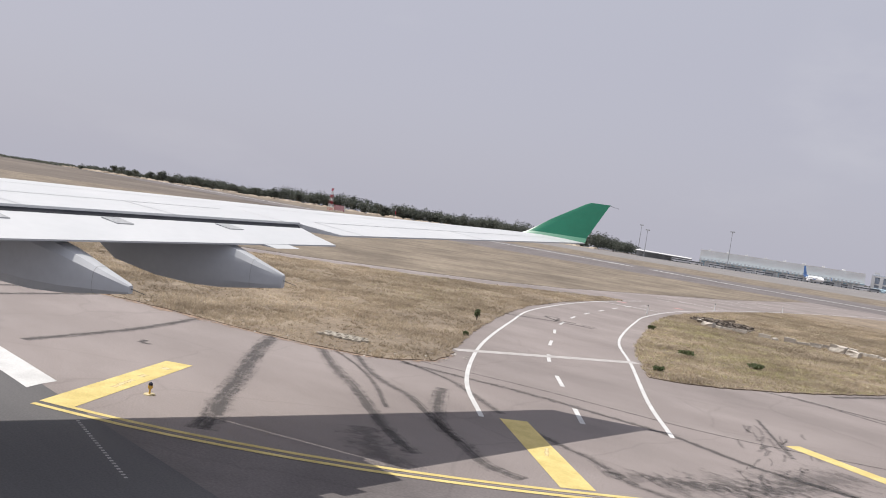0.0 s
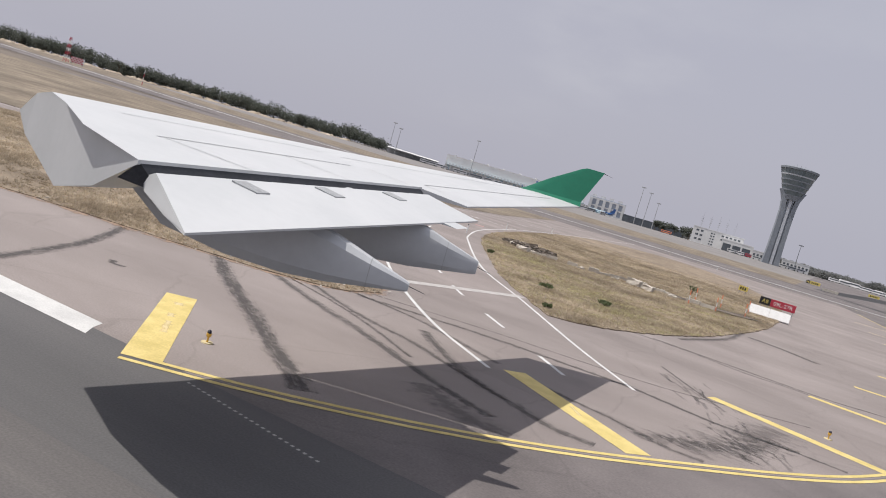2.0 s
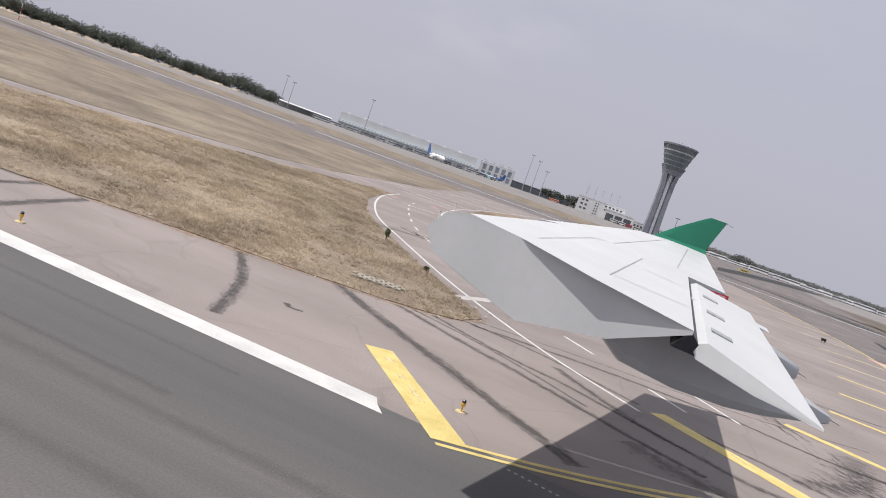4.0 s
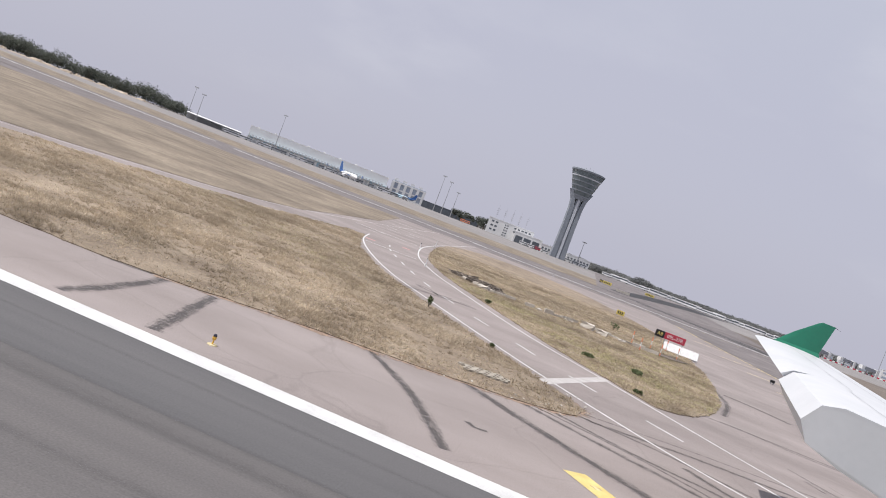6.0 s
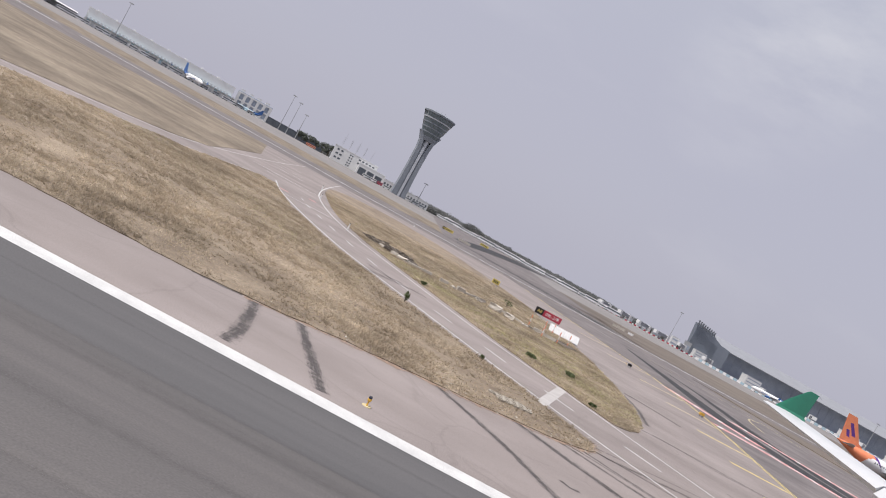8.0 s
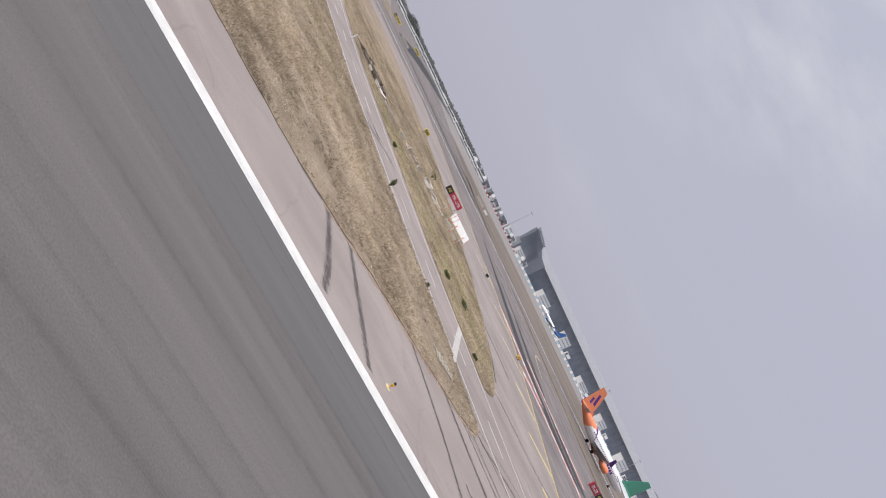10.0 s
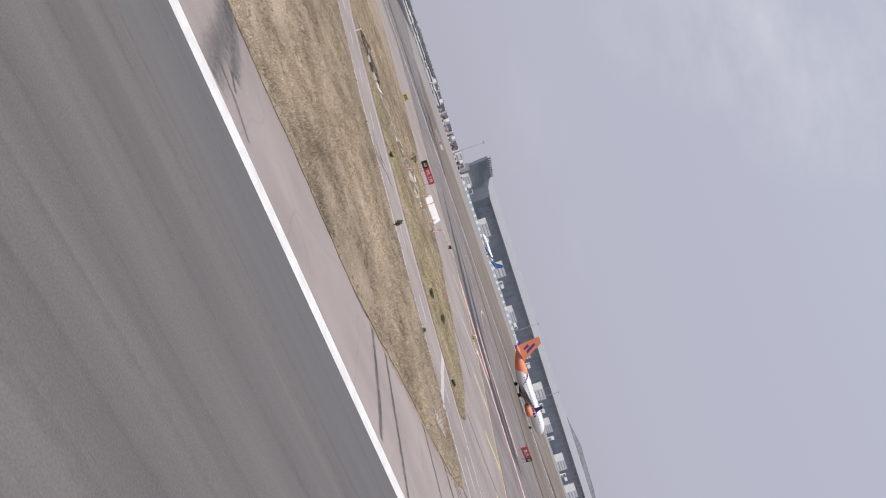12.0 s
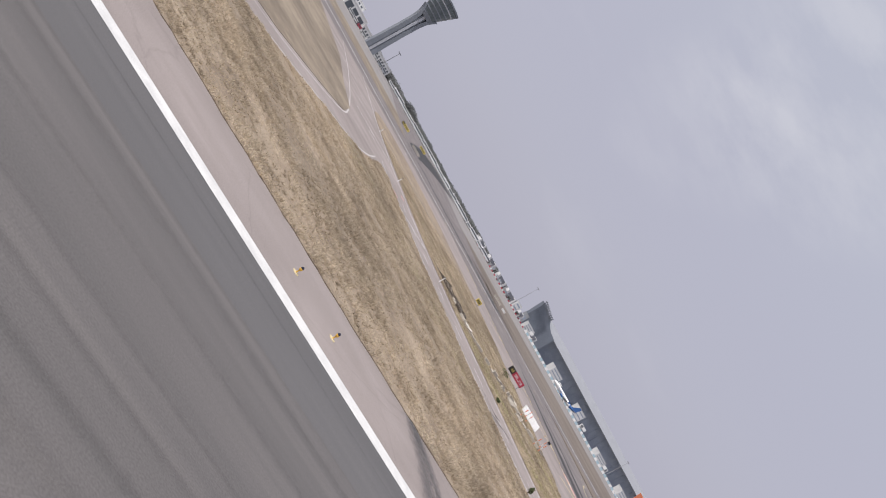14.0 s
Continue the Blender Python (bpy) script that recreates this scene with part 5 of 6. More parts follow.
def rock(x, y, w, d, h, rz, label="pale broken concrete slab in the grass"):
    bm = box(-w / 2, w / 2, -d / 2, d / 2, -0.1, h)
    bmesh.ops.subdivide_edges(bm, edges=bm.edges[:], cuts=2, use_grid_fill=True)
    for v in bm.verts:
        v.co += Vector([rng.uniform(-0.06, 0.06) * min(w, 1) for _ in range(3)])
    ob = part("concrete_slab", bm, M_concrete)
    ob.matrix_basis = pose(x, y, 0.03, rng.uniform(-6, 6), rng.uniform(-6, 6), rz)
    tagged(ob, label, "concrete slab", "slabs along the drain")


for x, y, w, d, h, rz in ((-11.4, 61.6, 1.3, 0.5, 0.6, -14), (-9.9, 60.6, 1.0, 0.5, 0.46, -20), (-21.9, 60.6, 1.1, 0.6, 0.36, -10), (-7.9, 62.0, 0.7, 0.5, 0.22, 12),
                          (-16.2, 60.8, 0.6, 0.4, 0.2, 50), (-13.2, 61.8, 0.7, 0.4, 0.26, 20), (-25.4, 66.4, 0.9, 0.5, 0.2, -15), (-5.4, 63.0, 0.7, 0.5, 0.2, 35)):
    rock(x, y, w, d, h, rz)
tagged(part("drain_trench", prism(ragged_edge(fine_points(CULVERT + CULVERT[:1])[:-1]), 0.0, 0.09), M_trench), "dark stained culvert bed sunk in the grass", "drain", kind="structure")
rr_ = random.Random(23)
bm = bmesh.new()
for i in range(170):
    x, y = -23.8 + rr_.gauss(0, 1.9), 66.4 + rr_.gauss(0, 2.0)
    if not inside(CULVERT, np.array([x]), np.array([y]))[0]:
        continue
    a_, b_, h_ = rr_.uniform(0.15, 1.0), rr_.uniform(0.06, 0.22), rr_.uniform(0.05, 0.22)
    add_box(bm, -a_, a_, -b_, b_, -0.05, h_, Matrix.Translation((x, y, 0.1)) @ Euler((rr_.uniform(-0.2, 0.2), rr_.uniform(-0.2, 0.2), -0.6 + rr_.gauss(0, 0.5))).to_matrix().to_4x4())
tagged(part("rubble", bm, M_trench), "dark broken slabs and timber heaped in the culvert", "rubble", kind="stuff")
tagged(part("drain_trench", strip(curve_through([(-9.4, 64.8), (-6.2, 63.8), (-3.6, 64.6), (-1.4, 67.0)]), 2.2, 0.14, ragged=0.4), M_trench), "dark dug trench before the sign box", "drain", kind="structure")
drain_wall = thing("drain_wall", "low broken concrete drain wall in the grass", "drain wall", None)
wall_line = curve_through([(-24.6, 64.0), (-21.7, 60.9), (-18.6, 61.0), (-14.8, 61.9), (-11.6, 63.8), (-8.9, 63.6), (-6.8, 62.8), (-4.2, 62.6)], 0.9)
rw = random.Random(77)
for a, b in zip(wall_line, wall_line[1:]):
    d = b - a
    if rw.random() < 0.12 or d.length < 0.1:
        continue
    ob = part("coping", box(-d.length / 2 + 0.02, d.length / 2 - 0.02, -0.16, 0.16, -0.1, rw.uniform(0.22, 0.42), 0.03), M_concrete, drain_wall)
    ob.matrix_basis = pose((a.x + b.x) / 2, (a.y + b.y) / 2, 0.04, rw.uniform(-4, 4), rw.uniform(-3, 3), math.degrees(math.atan2(d.y, d.x)))


def ring_slab(x, y, rz, nx, ny):
    s = thing("perforated_slab", "broken pale concrete slab with round holes", "concrete slab", pose(x, y, 0.04, 0, 0, rz))
    for i in range(nx):
        for j in range(ny):
            bm = bmesh.new()
            n_ = 14
            for k in range(n_):
                a, b = 2 * math.pi * k / n_, 2 * math.pi * (k + 1) / n_
                for z0, z1, r0, r1 in ((0, 0.07, 0.11, 0.21),):
                    q = [(r0 * math.cos(a), r0 * math.sin(a)), (r1 * math.cos(a), r1 * math.sin(a)), (r1 * math.cos(b), r1 * math.sin(b)), (r0 * math.cos(b), r0 * math.sin(b))]
                    add_prism(bm, [(px + (i - nx / 2) * 0.4 + 0.2 * (j % 2), py + j * 0.36) for px, py in q], z0, z1)
            part("ring", bm, M_slab, s)


ring_slab(-15.3, 14.1, 24, 5, 3)


def edge_light(x, y, tilt, label, base=True):
    e = thing("edge_light", label, "edge light", pose(x, y, 0.0, tilt, 0, 0) @ Matrix.Scale(0.72, 4), "runway edge lights")
    part("base_plate", loft([ring(0.2, 0.0, 16), ring(0.19, 0.03, 16)]), M_paleyellow, e)
    part("stem", loft([ring(0.035, 0.03, 10), ring(0.03, 0.2, 10)]), M_lampyellow, e)
    part("housing", loft([ring(0.06, 0.2, 12), ring(0.085, 0.26, 12), ring(0.085, 0.33, 12)]), M_lampyellow, e)
    part("lens", loft([ring(0.075, 0.33, 12), ring(0.07, 0.4, 12), ring(0.03, 0.44, 12)]), M_lamp_glass, e, "dark glass lens")
    return e


for x, y in ((-21.8, 1.85), (-8.2, 2.1), (-46.2, 2.4), (-48.5, 3.0), (13.8, 95.5), (5.4, 19.6), (-60.0, 2.6)):
    edge_light(x, y, 0, "small yellow edge light with dark lens on the shoulder")
for x, y, w, m, lab in ((13.2, 92.0, 0.55, M_black, "small black equipment box beside the taxiway"), (16.4, 71.0, 0.65, M_lampyellow, "small yellow equipment box beside the taxiway")):
    b = thing("equipment_box", lab, "equipment box", pose(x, y, 0.0, 0, 0, 15))
    part("body", box(-w / 2, w / 2, -0.15, 0.15, 0.2, 0.52, 0.03), m, b)
    for dx in (-w / 3, w / 3):
        part("leg", box(dx - 0.04, dx + 0.04, -0.1, 0.1, 0.0, 0.2), M_steel, b)
for x, y in ((-28.0, 60.6), (-34.6, 88.0), (-38.2, 118.0), (-21.0, 196.0)):
    p = thing("guide_post", "small white plastic guide post beside the road", "guide post", pose(x, y, 0.02))
    part("shaft", loft([ring(0.06, 0, 10), ring(0.05, 0.75, 10)]), M_signwhite, p)
    part("cap", loft([ring(0.055, 0.75, 10), ring(0.04, 0.85, 10)]), M_black, p)

# ---- tyre rubber, sealed cracks and other marks on the pavement ----
def mark(name, pts, w, mat, label, z=0.0022):
    tagged(part(name, strip(curve_through(pts, 0.2), w, z, ragged=0.05), mat), label, "pavement mark", kind="structure")


for pts, w in (([(-16.0, 11.2), (-13.0, 8.4), (-9.6, 5.6), (-7.9, 4.1), (-6.4, 2.9), (-5.2, 1.8)], 0.95), ([(-19.5, 10.0), (-17.2, 6.5), (-15.8, 3.6), (-14.9, 1.4)], 0.65),
               ([(-26.5, 7.5), (-26.2, 5.0), (-26.0, 2.5), (-26.0, 0.9)], 0.7), ([(-24.8, 7.9), (-24.2, 5.4), (-23.7, 3.4), (-23.1, 0.9)], 0.7),
               ([(-38.95, 2.85), (-38.7, 2.5), (-38.4, 2.15)], 0.42), ([(-28.8, 7.0), (-28.0, 7.1), (-27.0, 7.4)], 0.4)):
    mark("sealed_crack", pts, w, M_sealed, "dark sealed crack across the shoulder")
for pts, w in (([(-14.4, 12.2), (-10.7, 10.0), (-8.1, 8.7), (-5.3, 7.1), (-4.0, 6.4), (-2.2, 5.6)], 0.75), ([(-13.2, 12.9), (-9.4, 10.7), (-6.8, 9.8), (-4.9, 8.8), (-2.6, 7.6)], 0.55),
               ([(-12.0, 13.9), (-8.7, 13.4), (-6.6, 12.5), (-4.4, 11.4)], 0.5), ([(-11.2, 13.6), (-8.5, 14.4), (-6.1, 15.0), (-3.0, 15.4), (-0.8, 15.5), (2.1, 14.9), (4.6, 15.2)], 0.65),
               ([(-7.4, 12.0), (-6.8, 11.2), (-4.2, 8.5), (-2.4, 7.5), (-1.0, 6.8), (0.1, 6.8)], 0.75), ([(-3.6, 11.2), (-2.2, 10.6), (-0.2, 10.1), (1.3, 9.4), (2.4, 9.4)], 0.55),
               ([(-6.2, 27.2), (-4.6, 29.8), (-1.5, 30.1), (1.5, 29.4), (4.1, 29.6), (7.0, 28.6)], 0.45), ([(-1.2, 22.4), (1.0, 19.0), (2.0, 17.5)], 0.3),
               ([(-11.6, 14.6), (-6.6, 16.2), (-0.6, 17.6), (4.8, 20.6)], 0.25), ([(-13.6, 12.2), (-11.0, 11.2), (-8.4, 9.8), (-5.8, 8.0)], 0.3),
               ([(0.0, 48.8), (2.2, 48.0), (4.6, 46.0)], 1.6), ([(-0.6, 50.0), (-0.9, 42.0), (-2.4, 34.0)], 0.8)):
    mark("tyre_mark", pts, w, M_rubber, "dark curved tyre mark on the pavement", 0.0034)
for pts, w, lift in (([(3.7, 17.6), (3.3, 15.5), (2.8, 13.4), (2.2, 11.4), (1.7, 10.0)], 2.6, 0.0), ([(3.9, 15.6), (3.4, 13.6), (2.9, 11.4)], 1.7, 0.0004), ([(-4.4, 5.9), (-2.8, 4.9), (-1.2, 4.4)], 1.8, 0.0008), ([(0.6, 9.3), (1.5, 10.6), (2.6, 11.8)], 1.3, 0.0012)):
    mark("rubber_smudge", pts, w, M_mud, "mottled dark rubber smudge on the pavement", 0.0056 + lift)
mark("tyre_mark", [(2.6, 15.0), (4.3, 15.1), (6.0, 15.0)], 0.5, M_rubber, "dark curved tyre mark on the pavement", 0.0036)
mark("pavement_seam", [(-3.2, 30.5), (4.7, 30.1), (7.8, 31.0), (10.7, 31.0)], 0.42, M_sealed, "thin dark seam across the pavement", 0.0040)
mark("tyre_mark", [(-24.5, 36.0), (-22.9, 37.5), (-21.3, 38.5), (-19.4, 38.9)], 0.6, M_rubber, "dark curved tyre mark across the service road", 0.0072)
mark("tyre_mark", [(-24.4, 40.2), (-23.4, 40.4), (-22.3, 38.6)], 0.5, M_rubber, "dark curved tyre mark across the service road", 0.0076)
for i in range(24):
    x = -6.4 + 0.155 * i
    marking("paint_spot", strip([Vector((x, -0.42 - 0.026 * i, 0)), Vector((x + 0.07, -0.43 - 0.026 * i, 0))], 0.07, 0.007), M_oldwhite, "small pale setting-out spot on the pavement")
for pts, w, lift in (([(-40.6, 7.0), (-40.3, 5.4), (-39.9, 3.8), (-39.7, 2.2), (-39.4, 0.6)], 2.6, 0.0), ([(-40.3, 6.6), (-39.6, 5.2), (-39.1, 4.0), (-38.7, 2.8)], 2.0, 0.0004), ([(-39.6, 1.9), (-38.4, 1.7), (-37.2, 1.1)], 0.5, 0.0008)):
    mark("damp_stain", pts, w, M_damp, "soft dark damp stain on the shoulder", 0.0042 + lift)
rs = random.Random(61)
for i in range(34):
    u = rs.random()
    x, y = -0.2 + 3.6 * u + rs.uniform(-1.2, 1.4), 21.0 - 8.6 * u + rs.uniform(-0.8, 0.8)
    d, l_ = rs.uniform(-78, -52) * math.pi / 180, rs.uniform(0.35, 0.9)
    mark("scuff_mark", [(x - l_ * math.cos(d), y - l_ * math.sin(d)), (x + rs.uniform(-0.1, 0.1), y), (x + l_ * math.cos(d), y + l_ * math.sin(d))], rs.uniform(0.12, 0.32), M_scuff, "short dark scuff on the pavement", 0.003 + 0.0001 * i)
for pts, w in (([(-14.9, 5.3), (-14.6, 5.0), (-14.2, 5.1)], 0.4), ([(-24.2, 35.7), (-22.0, 37.8), (-19.6, 39.6)], 0.3), ([(-22.6, 38.8), (-22.0, 39.3), (-21.4, 39.7)], 0.8), ([(-20.9, 39.6), (-20.0, 40.0)], 0.4),
               ([(-24.2, 39.9), (-23.4, 39.3), (-22.3, 38.7)], 0.5)):
    mark("tar_patch", pts, w, M_sealed, "small dark tar patch on the pavement", 0.0052)
for y0, w, x0, x1 in ((-4.4, 0.35, -420, -6), (-5.2, 0.7, -420, -2), (-7.6, 0.5, -420, 6), (-10.0, 0.4, -420, 10), (-11.2, 0.45, -420, 10), (-12.45, 0.5, -420, 14), (-13.7, 0.8, -420, 14),
                      (-15.6, 1.0, -420, 14), (-18.2, 1.2, -420, 14), (-20.4, 0.9, -420, 14), (-24.0, 1.4, -420, 14), (-19.6, 5.6, -420, 14), (-1.9, 0.25, -420, -10)):
    tagged(part("runway_streak", strip([Vector((x, y0 + 0.08 * math.sin(x * 0.05 + y0), 0)) for x in range(x0, x1, 6)], w * 1.5, 0.0022 + 0.0001 * (int(-y0 * 10) % 7)), M_film),
           "long faint rubber streak along the runway", "pavement mark", kind="structure")


def wedge(line, w0, w1, z):
    """A band that widens along its length."""
    bm = bmesh.new()
    n_ = len(line)
    add_strip(bm, line, 1.0, z)
    vs = list(bm.verts)
    for k in range(n_):
        w = w0 + (w1 - w0) * k / (n_ - 1)
        a, b = vs[2 * k], vs[2 * k + 1]
        mid_ = (a.co + b.co) / 2
        a.co, b.co = mid_ + (a.co - mid_) * w, mid_ + (b.co - mid_) * w
    return bm


for pts, w0, w1 in (([(33.4, 162.0), (31.0, 132.0), (28.6, 108.0), (27.2, 90.0), (29.0, 78.0), (33.0, 66.0)], 1.2, 7.5), ([(38.2, 146.0), (38.6, 128.0), (37.0, 112.0), (35.6, 98.0), (36.0, 84.0), (39.0, 70.0)], 1.2, 6.0)):
    tagged(part("dark_patch", wedge(curve_through(pts), w0, w1, 0.003), M_newtar), "dark resurfaced band on the taxiway", "pavement mark", kind="structure")
for pts in ([(19.6, 93.2), (21.6, 87.1), (24.0, 81.5), (27.0, 76.0)], [(18.5, 71.5), (22.5, 71.6), (26.5, 69.0), (32.0, 64.0), (38.0, 58.0)], [(31.0, 95.4), (34.0, 91.5), (38.0, 85.5), (44.0, 78.0)]):
    line = curve_through(pts, 0.7)
    tagged(part("red_marking", strip(line, 2.8, 0.0045, ragged=0.12), M_redpaint), "red painted holding marking on the taxiway", "road marking", kind="structure")
    for k in range(0, len(line) - 4, 3):
        a, b = line[k], line[k + 2]
        d = (b - a).normalized()
        n_ = Vector((-d.y, d.x, 0))
        sg = 1 if (k // 3) % 2 else -1
        tagged(part("white_stroke", strip([a + n_ * 1.1 * sg, b - n_ * 1.1 * sg], 0.6, 0.0062), M_white), "white stroke on the red marking", "road marking", kind="structure")
for pts in ([(41.2, 167.7), (49.3, 168.0), (58.0, 166.0), (64.0, 158.0), (67.0, 140.0)], [(46.7, 116.0), (50.0, 128.0), (55.0, 140.0), (62.0, 150.0)]):
    marking("taxiway_centre_line", strip(curve_through(pts), 0.35, 0.005), M_paleyellow, "faded yellow taxiway lead line")
def ground_line(pts, w, m, label):
    bm = strip(curve_through(pts, 8.0), w, 0.0)
    for vert in bm.verts:
        vert.co.z = gz(vert.co.x, vert.co.y) + 0.06
    marking("taxiway_line", bm, m, label)


ground_line([(1300, 226), (400, 228), (45, 232), (-33, 240), (-60, 252), (-105, 264), (-145, 284), (-180, 298), (-300, 300), (-420, 302), (-900, 300)], 3.6, M_white, "broad white painted edge of the parallel taxiway")
for y0, w, m in ((214, 0.4, M_paleyellow), (268, 0.6, M_oldwhite)):
    ground_line([(-40, y0), (0, y0), (40, y0), (62, y0)], w, m, "long painted line along the parallel taxiway")
for pts, w0, w1 in (([(-14, 318), (14, 300), (36, 272), (50, 246)], 5.0, 14.0), ([(6, 322), (26, 305), (44, 285), (58, 262)], 4.0, 10.0)):
    tagged(part("dark_patch", wedge(curve_through(pts, 3.0), w0, w1, 0.0055), M_newtar), "dark resurfaced patch on the parallel taxiway", "pavement mark", kind="structure")
bm = wedge(curve_through([(0, 336), (18, 420), (44, 520), (84, 636)], 6.0), 8.0, 34.0, 0)
for vert in bm.verts:
    vert.co.z = gz(vert.co.x, vert.co.y) + 0.07
tagged(part("dark_patch", bm, M_newtar), "dark resurfaced patch on the link taxiway", "pavement mark", kind="structure")

# ---- far objects on the apron ----
def radar_mast(x, y):
    r = thing("radio_mast", "red and white lattice radio mast", "radio mast", pose(x, y, gz(x, y)))
    for k in range(7):
        z0, z1 = k * 2.2, k * 2.2 + 2.2
        w0, w1 = 1.2 - k * 0.11, 1.2 - (k + 1) * 0.11
        bm = bmesh.new()
        for sx, sy in ((-1, -1), (1, -1), (1, 1), (-1, 1)):
            add_loft(bm, tube((sx * w0, sy * w0, z0), (sx * w1, sy * w1, z1), 0.12, 0.12, 6))
            add_loft(bm, tube((sx * w0, sy * w0, z0), (-sy * w1, sx * w1, z1), 0.08, 0.08, 5))
        part("lattice_stage", bm, M_red if k % 2 == 0 else M_signwhite, r)
    h = thing("equipment_hut", "red and white chequered equipment hut", "hut", pose(x + 4.5, y + 4.5, gz(x, y), 0, 0, 40))
    part("wall", box(-3.6, 3.6, -1.6, 1.6, 0.8, 4.4), M_signwhite, h)
    for i in range(8):
        for j in range(4):
            if (i + j) % 2:
                part("check", box(-3.6 + i * 0.9, -2.7 + i * 0.9, -1.66, -1.6, 0.8 + j * 0.9, 1.7 + j * 0.9), M_red, h)
    for dx in (-3.2, 3.2):
        part("leg", box(dx - 0.15, dx + 0.15, -1.4, 1.4, -0.2, 0.8), M_steel, h)


radar_mast(-441, 347)
p = thing("wind_pole", "slim red and white pole on the airfield", "pole", pose(-372, 344, gz(-372, 344)))
for k in range(4):
    bm = bmesh.new()
    add_loft(bm, tube((0, 0, k * 2.3), (0, 0, k * 2.3 + 2.3), 0.18, 0.16, 8))
    part("band", bm, M_signwhite if k % 2 else M_red, p)


def vehicle(x, y, rz, L, h, mat, label, name="service_van", category="vehicle"):
    v = thing(name, label, category, pose(x, y, gz(x, y) + 0.05, 0, 0, rz), "apron vehicles")
    part("body", box(-L / 2, L / 2, -1.1, 1.1, 0.5, h, 0.12), mat, v)
    part("window_band", box(-L / 2 + 0.3, L / 2 - 0.2, -1.14, 1.14, h * 0.55, h * 0.82), M_glass, v)
    for dx in (-L / 2 + 0.9, L / 2 - 0.9):
        for sy in (-1, 1):
            bm = bmesh.new()
            add_loft(bm, tube((dx, sy * 0.85, 0.48), (dx, sy * 1.12, 0.48), 0.48, 0.48, 14))
            part("wheel", bm, M_black, v)


rng = random.Random(9)
for i in range(46):
    u = i / 45
    vehicle(4 + 190 * u, 800 - 20 * u + rng.uniform(-6, 6), rng.uniform(-8, 8), rng.choice((9, 12, 16)), rng.choice((3.2, 3.6, 4.2)), rng.choice((M_jetwhite, M_facade, M_jetwhite, M_jetwhite)), "white airport bus or van on the apron", "airport_bus", "bus")
for i in range(22):
    vehicle(-330 + i * 7.0 + rng.uniform(-2, 2), 622 + i * 2.9, 24, rng.choice((5, 7, 10)), 3.0, rng.choice((M_facade, M_steel, M_jetwhite)), "white service truck beside the cargo hall", "service_truck", "truck")
vehicle(-118, 640, 5, 8, 2.3, M_orange, "orange tank truck on the apron", "tank_truck", "truck")
for i in range(9):
    vehicle(-70 + i * 6.4, 655 + rng.uniform(-3, 3), 4, rng.choice((4.5, 6)), 2.7, rng.choice((M_facade, M_jetwhite, M_red)), "parked van before the station annex")
for i in range(40):
    x, y = 196 + i * 2.6, 838 - i * 0.6
    ob = part("barrier", box(-1.0, 1.0, -0.3, 0.3, 0, 1.3, 0.08), M_red if i % 2 else M_signwhite)
    ob.matrix_basis = pose(x, y, gz(x, y) + 0.05, 0, 0, -12)
    tagged(ob, "red or white plastic water barrier on the apron", "barrier", "barrier row")
for i in range(72):
    x, y = 300 + i * 3.4, 806 - i * 1.6
    ob = part("fence_panel", box(-1.7, 1.7, -0.15, 0.15, 0, 2.5, 0.03), M_paleblue if i % 2 else M_signwhite)
    ob.matrix_basis = pose(x, y, gz(x, y) + 0.05, 0, 0, -25)
    tagged(ob, "pale blue or white hoarding panel before the terminal", "hoarding panel", "hoarding")


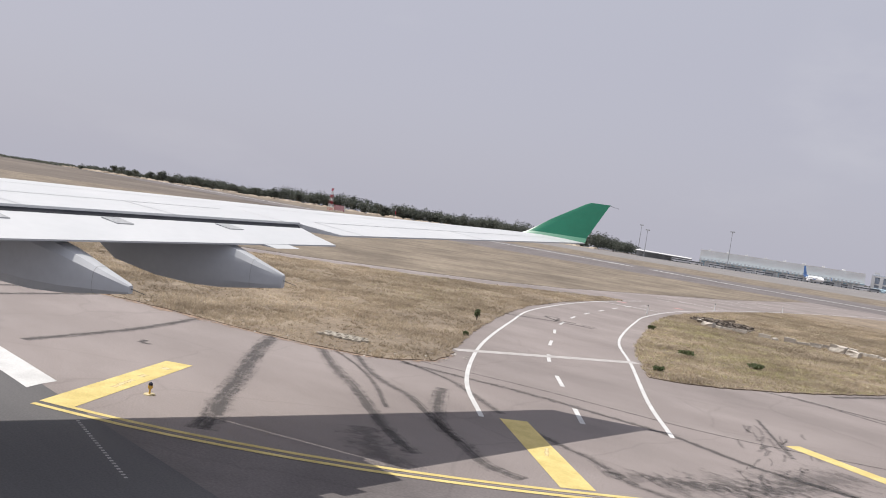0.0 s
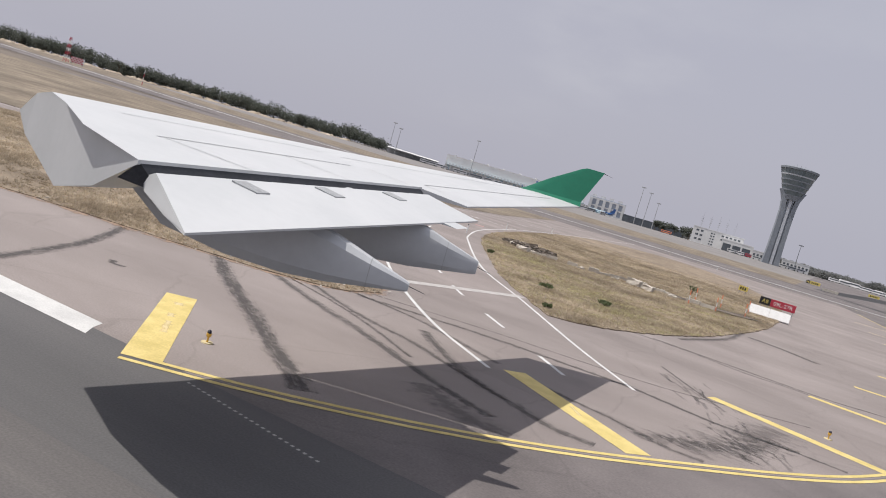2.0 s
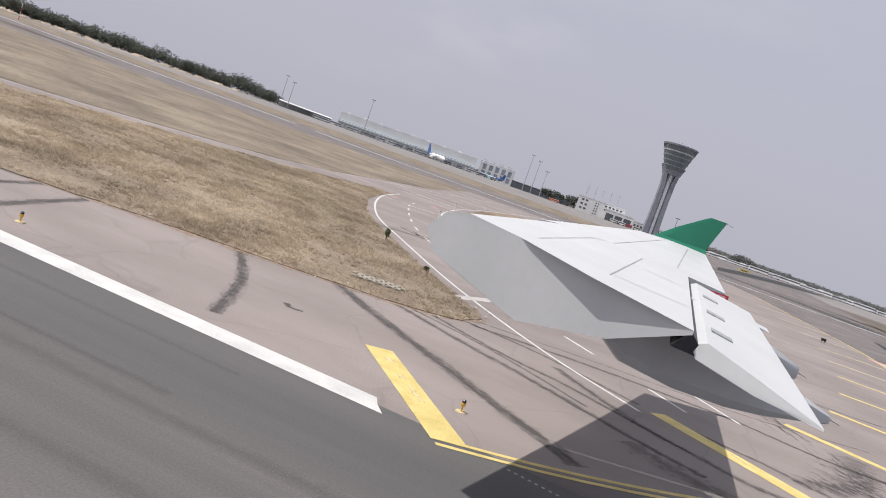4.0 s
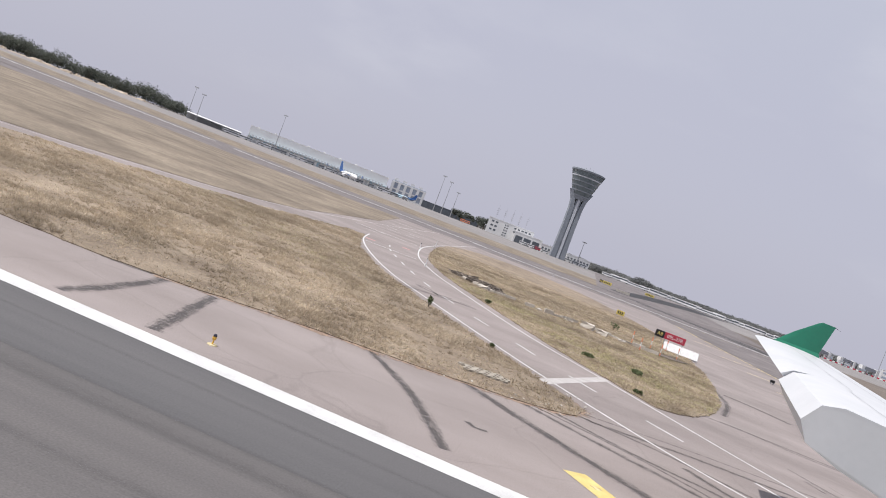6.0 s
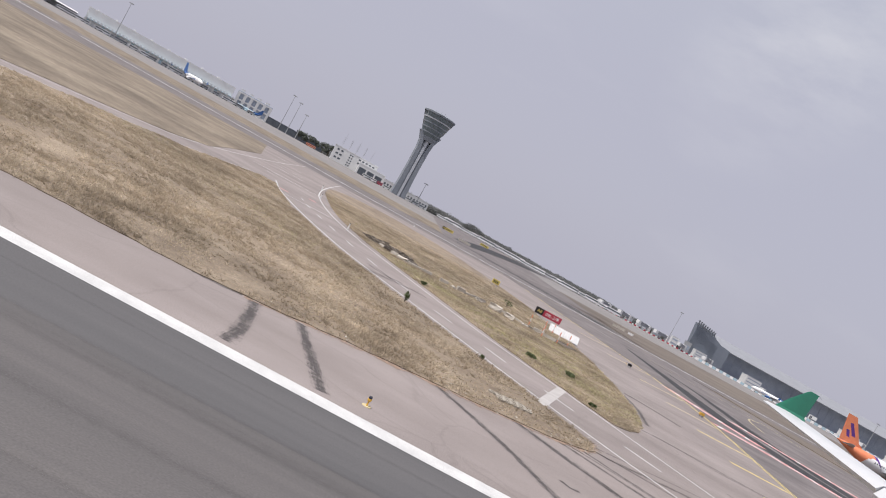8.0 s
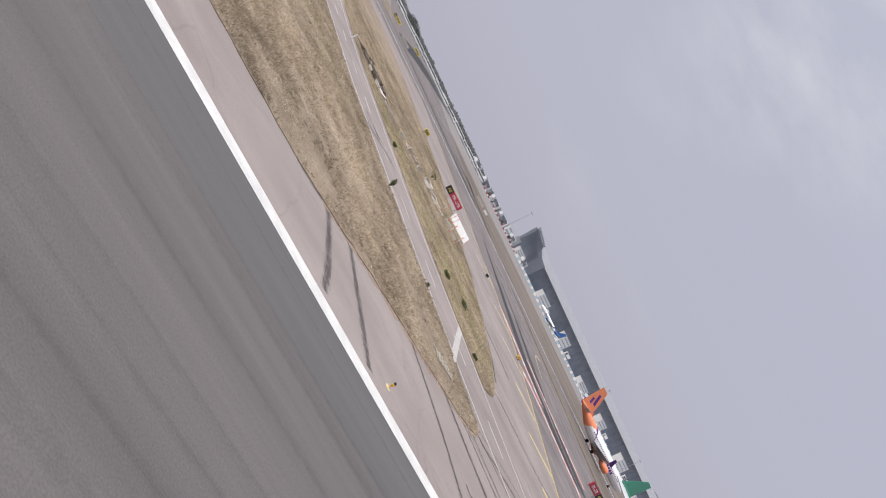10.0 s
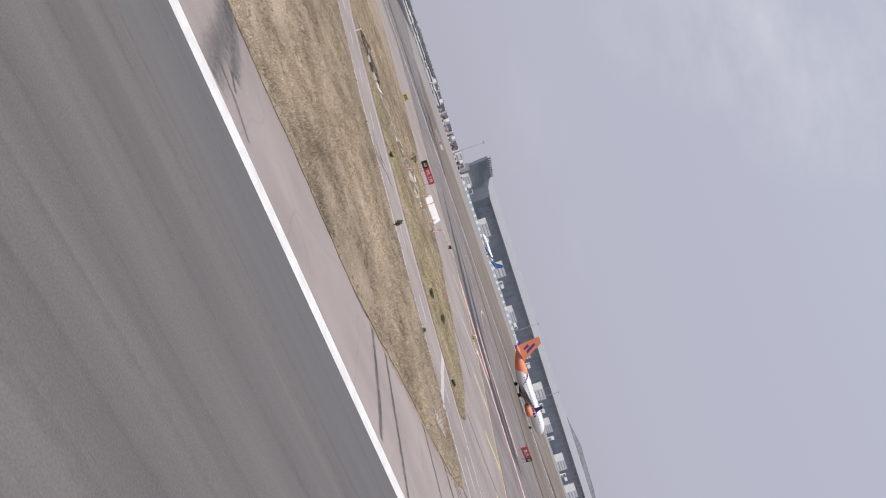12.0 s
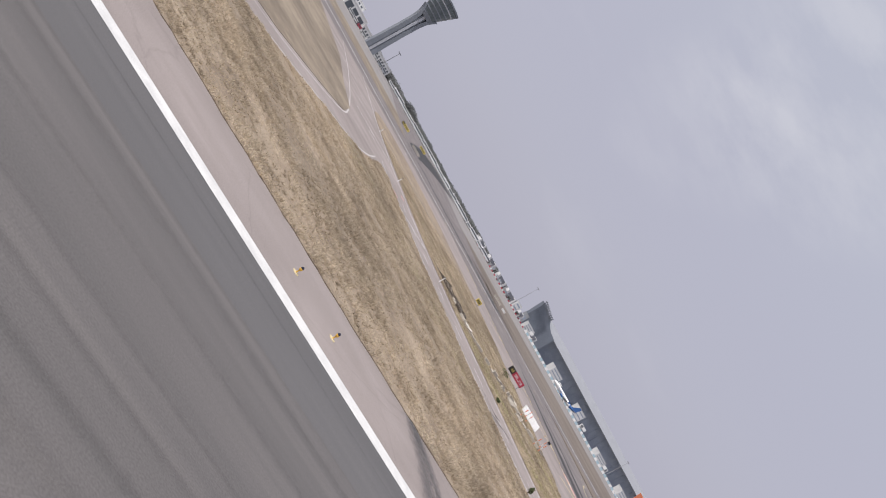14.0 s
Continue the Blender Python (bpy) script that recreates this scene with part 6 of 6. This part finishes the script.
def airliner(name, label, x, y, rz, body_mat, tail_mat, accent, engine_mat, s=1.0):
    """A twin-engined narrow-body, nose towards +x, on its wheels."""
    a = thing(name, label, "airliner", pose(x, y, (gz(x, y) + 0.05 if y > 430 else 0.0), 0, 0, rz) @ Matrix.Scale(s, 4))
    n_ = 20
    st = [(19.6, 0.05, 2.9), (19.2, 0.55, 2.95), (18.3, 1.1, 3.1), (16.8, 1.6, 3.25), (14.8, 1.85, 3.35), (-7, 1.88, 3.4), (-11, 1.6, 3.65), (-15, 1.0, 4.2), (-18.6, 0.35, 4.75), (-19.4, 0.12, 4.85)]

    def hoop(xx, r, z):
        return [(xx, r * math.cos(2 * math.pi * i / n_), z + r * math.sin(2 * math.pi * i / n_) * 1.04) for i in range(n_)]
    part("fuselage", loft([hoop(*q) for q in st[:7]], True, True), body_mat, a)
    part("tail_cone", loft([hoop(*q) for q in st[6:]], True, True), tail_mat, a)
    slant = [(2.6 - 1.5 * math.sin(2 * math.pi * i / n_), 2 * math.pi * i / n_) for i in range(n_)]
    part("tail_wrap", loft([[(-9.0 + d_, 1.805 * math.cos(t_), 3.50 + 1.88 * math.sin(t_)) for d_, t_ in slant], hoop(-11.05, 1.625, 3.66)], False, True), tail_mat, a, "orange rear of the fuselage")
    part("accent_band", loft([[(-8.0 + d_, 1.895 * math.cos(t_), 3.42 + 1.965 * math.sin(t_)) for d_, t_ in slant], [(-9.1 + d_, 1.82 * math.cos(t_), 3.5 + 1.9 * math.sin(t_)) for d_, t_ in slant]], False, True), accent, a)
    fin = [(-11.2, 5.2), (-13.2, 6.2), (-17.2, 12.3), (-19.9, 12.3), (-18.9, 5.2)]
    bm = bmesh.new()
    l_ = [bm.verts.new((px, -0.16, pz)) for px, pz in fin]
    r_ = [bm.verts.new((px, 0.16, pz)) for px, pz in fin]
    bm.faces.new(l_)
    bm.faces.new(r_[::-1])
    for i in range(5):
        j = (i + 1) % 5
        bm.faces.new((l_[j], l_[i], r_[i], r_[j]))
    f_ = part("tail_fin", bm, tail_mat, a)
    for sy in (-1, 1):
        bm = bmesh.new()
        for q in ([(-16.2, 7.2), (-15.0, 7.2), (-17.4, 10.4), (-18.3, 10.2)], [(-17.6, 6.6), (-16.6, 6.5), (-17.6, 8.4), (-18.5, 8.2)]):
            vs = [bm.verts.new((px, sy * 0.19, pz)) for px, pz in q]
            bm.faces.new(vs if sy < 0 else vs[::-1])
        part("fin_emblem", bm, accent, f_)
        w = [[(2.8, sy * 1.6, 2.5), (3.4, sy * 1.6, 2.7), (-4.4, sy * 1.6, 2.6), (-4.0, sy * 1.6, 2.4)],
             [(-5.2, sy * 16.5, 3.9), (-5.0, sy * 16.5, 3.98), (-7.0, sy * 16.5, 3.98), (-6.8, sy * 16.5, 3.9)]]
        part("wing", loft(w), M_fairing, a)
        part("wing_tip", loft([w[1], [(-6.6, sy * 17.0, 6.2), (-6.5, sy * 17.02, 6.2), (-7.4, sy * 17.02, 6.2), (-7.3, sy * 17.0, 6.2)]]), accent, a)
        h = [[(-14.6, sy * 0.8, 4.5), (-14.4, sy * 0.8, 4.7), (-18.2, sy * 0.8, 4.7), (-18.0, sy * 0.8, 4.5)],
             [(-18.4, sy * 7.0, 5.3), (-18.3, sy * 7.0, 5.4), (-19.6, sy * 7.0, 5.4), (-19.5, sy * 7.0, 5.3)]]
        part("tailplane", loft(h), M_fairing, a)

        def hoopx(xx, r):
            return [(xx, sy * 4.9 + r * math.cos(2 * math.pi * i / 16), 1.75 + r * math.sin(2 * math.pi * i / 16)) for i in range(16)]
        part("engine", loft([hoopx(5.4, 0.95), hoopx(5.0, 1.12), hoopx(3.0, 1.1), hoopx(0.8, 0.6)], True, True), engine_mat, a)
        part("pylon", box(0.5, 4.2, sy * 4.9 - 0.15, sy * 4.9 + 0.15, 2.6, 3.0), M_fairing, a)
        for i in range(30):
            part("cabin_window", box(13.2 - i * 0.72, 13.45 - i * 0.72, sy * 1.80 if sy > 0 else -1.9, 1.9 if sy > 0 else -1.80, 3.65, 4.0), M_glass, a)
        bm = bmesh.new()
        add_loft(bm, tube((-2.2, sy * 2.6, 0.55), (-2.2, sy * 3.2, 0.55), 0.55, 0.55, 14))
        part("main_wheel", bm, M_black, a)
        bm = bmesh.new()
        add_loft(bm, tube((-2.2, sy * 2.85, 0.5), (-2.2, sy * 2.6, 2.6), 0.13, 0.13, 8))
        part("gear_leg", bm, M_steel, a)
        for i in range(5):
            part("title_bar", box(9.0 - i * 1.15, 9.8 - i * 1.15, sy * 1.86 - 0.03, sy * 1.86 + 0.03, 2.7, 3.45), accent, a)
    bm = bmesh.new()
    add_loft(bm, tube((15.2, -0.25, 0.36), (15.2, 0.25, 0.36), 0.36, 0.36, 14))
    part("nose_wheel", bm, M_black, a)
    bm = bmesh.new()
    add_loft(bm, tube((15.2, 0, 0.3), (15.2, 0, 2.2), 0.1, 0.1, 8))
    part("gear_leg", bm, M_steel, a)
    part("windscreen", box(17.6, 18.35, -0.75, 0.75, 3.7, 4.1, 0.1), M_glass, a)
    return a


airliner("airliner", "white narrow-body airliner with orange tail and purple band", 133.5, 209.5, 3, M_jetwhite, M_orange, M_purple, M_orange, 1.05)
airliner("airliner", "parked white airliner with dark blue tail and belly", 352, 735, 155, M_jetwhite, M_blue, M_blue, M_blue)
airliner("airliner", "parked airliner with dark blue tail beside the cargo hall", -226, 648, -48, M_jetwhite, M_blue, M_blue, M_jetwhite)
airliner("airliner", "small pale blue airliner near the pavilion", -184, 684, 200, M_paleblue, M_blue, M_blue, M_paleblue, 0.62)
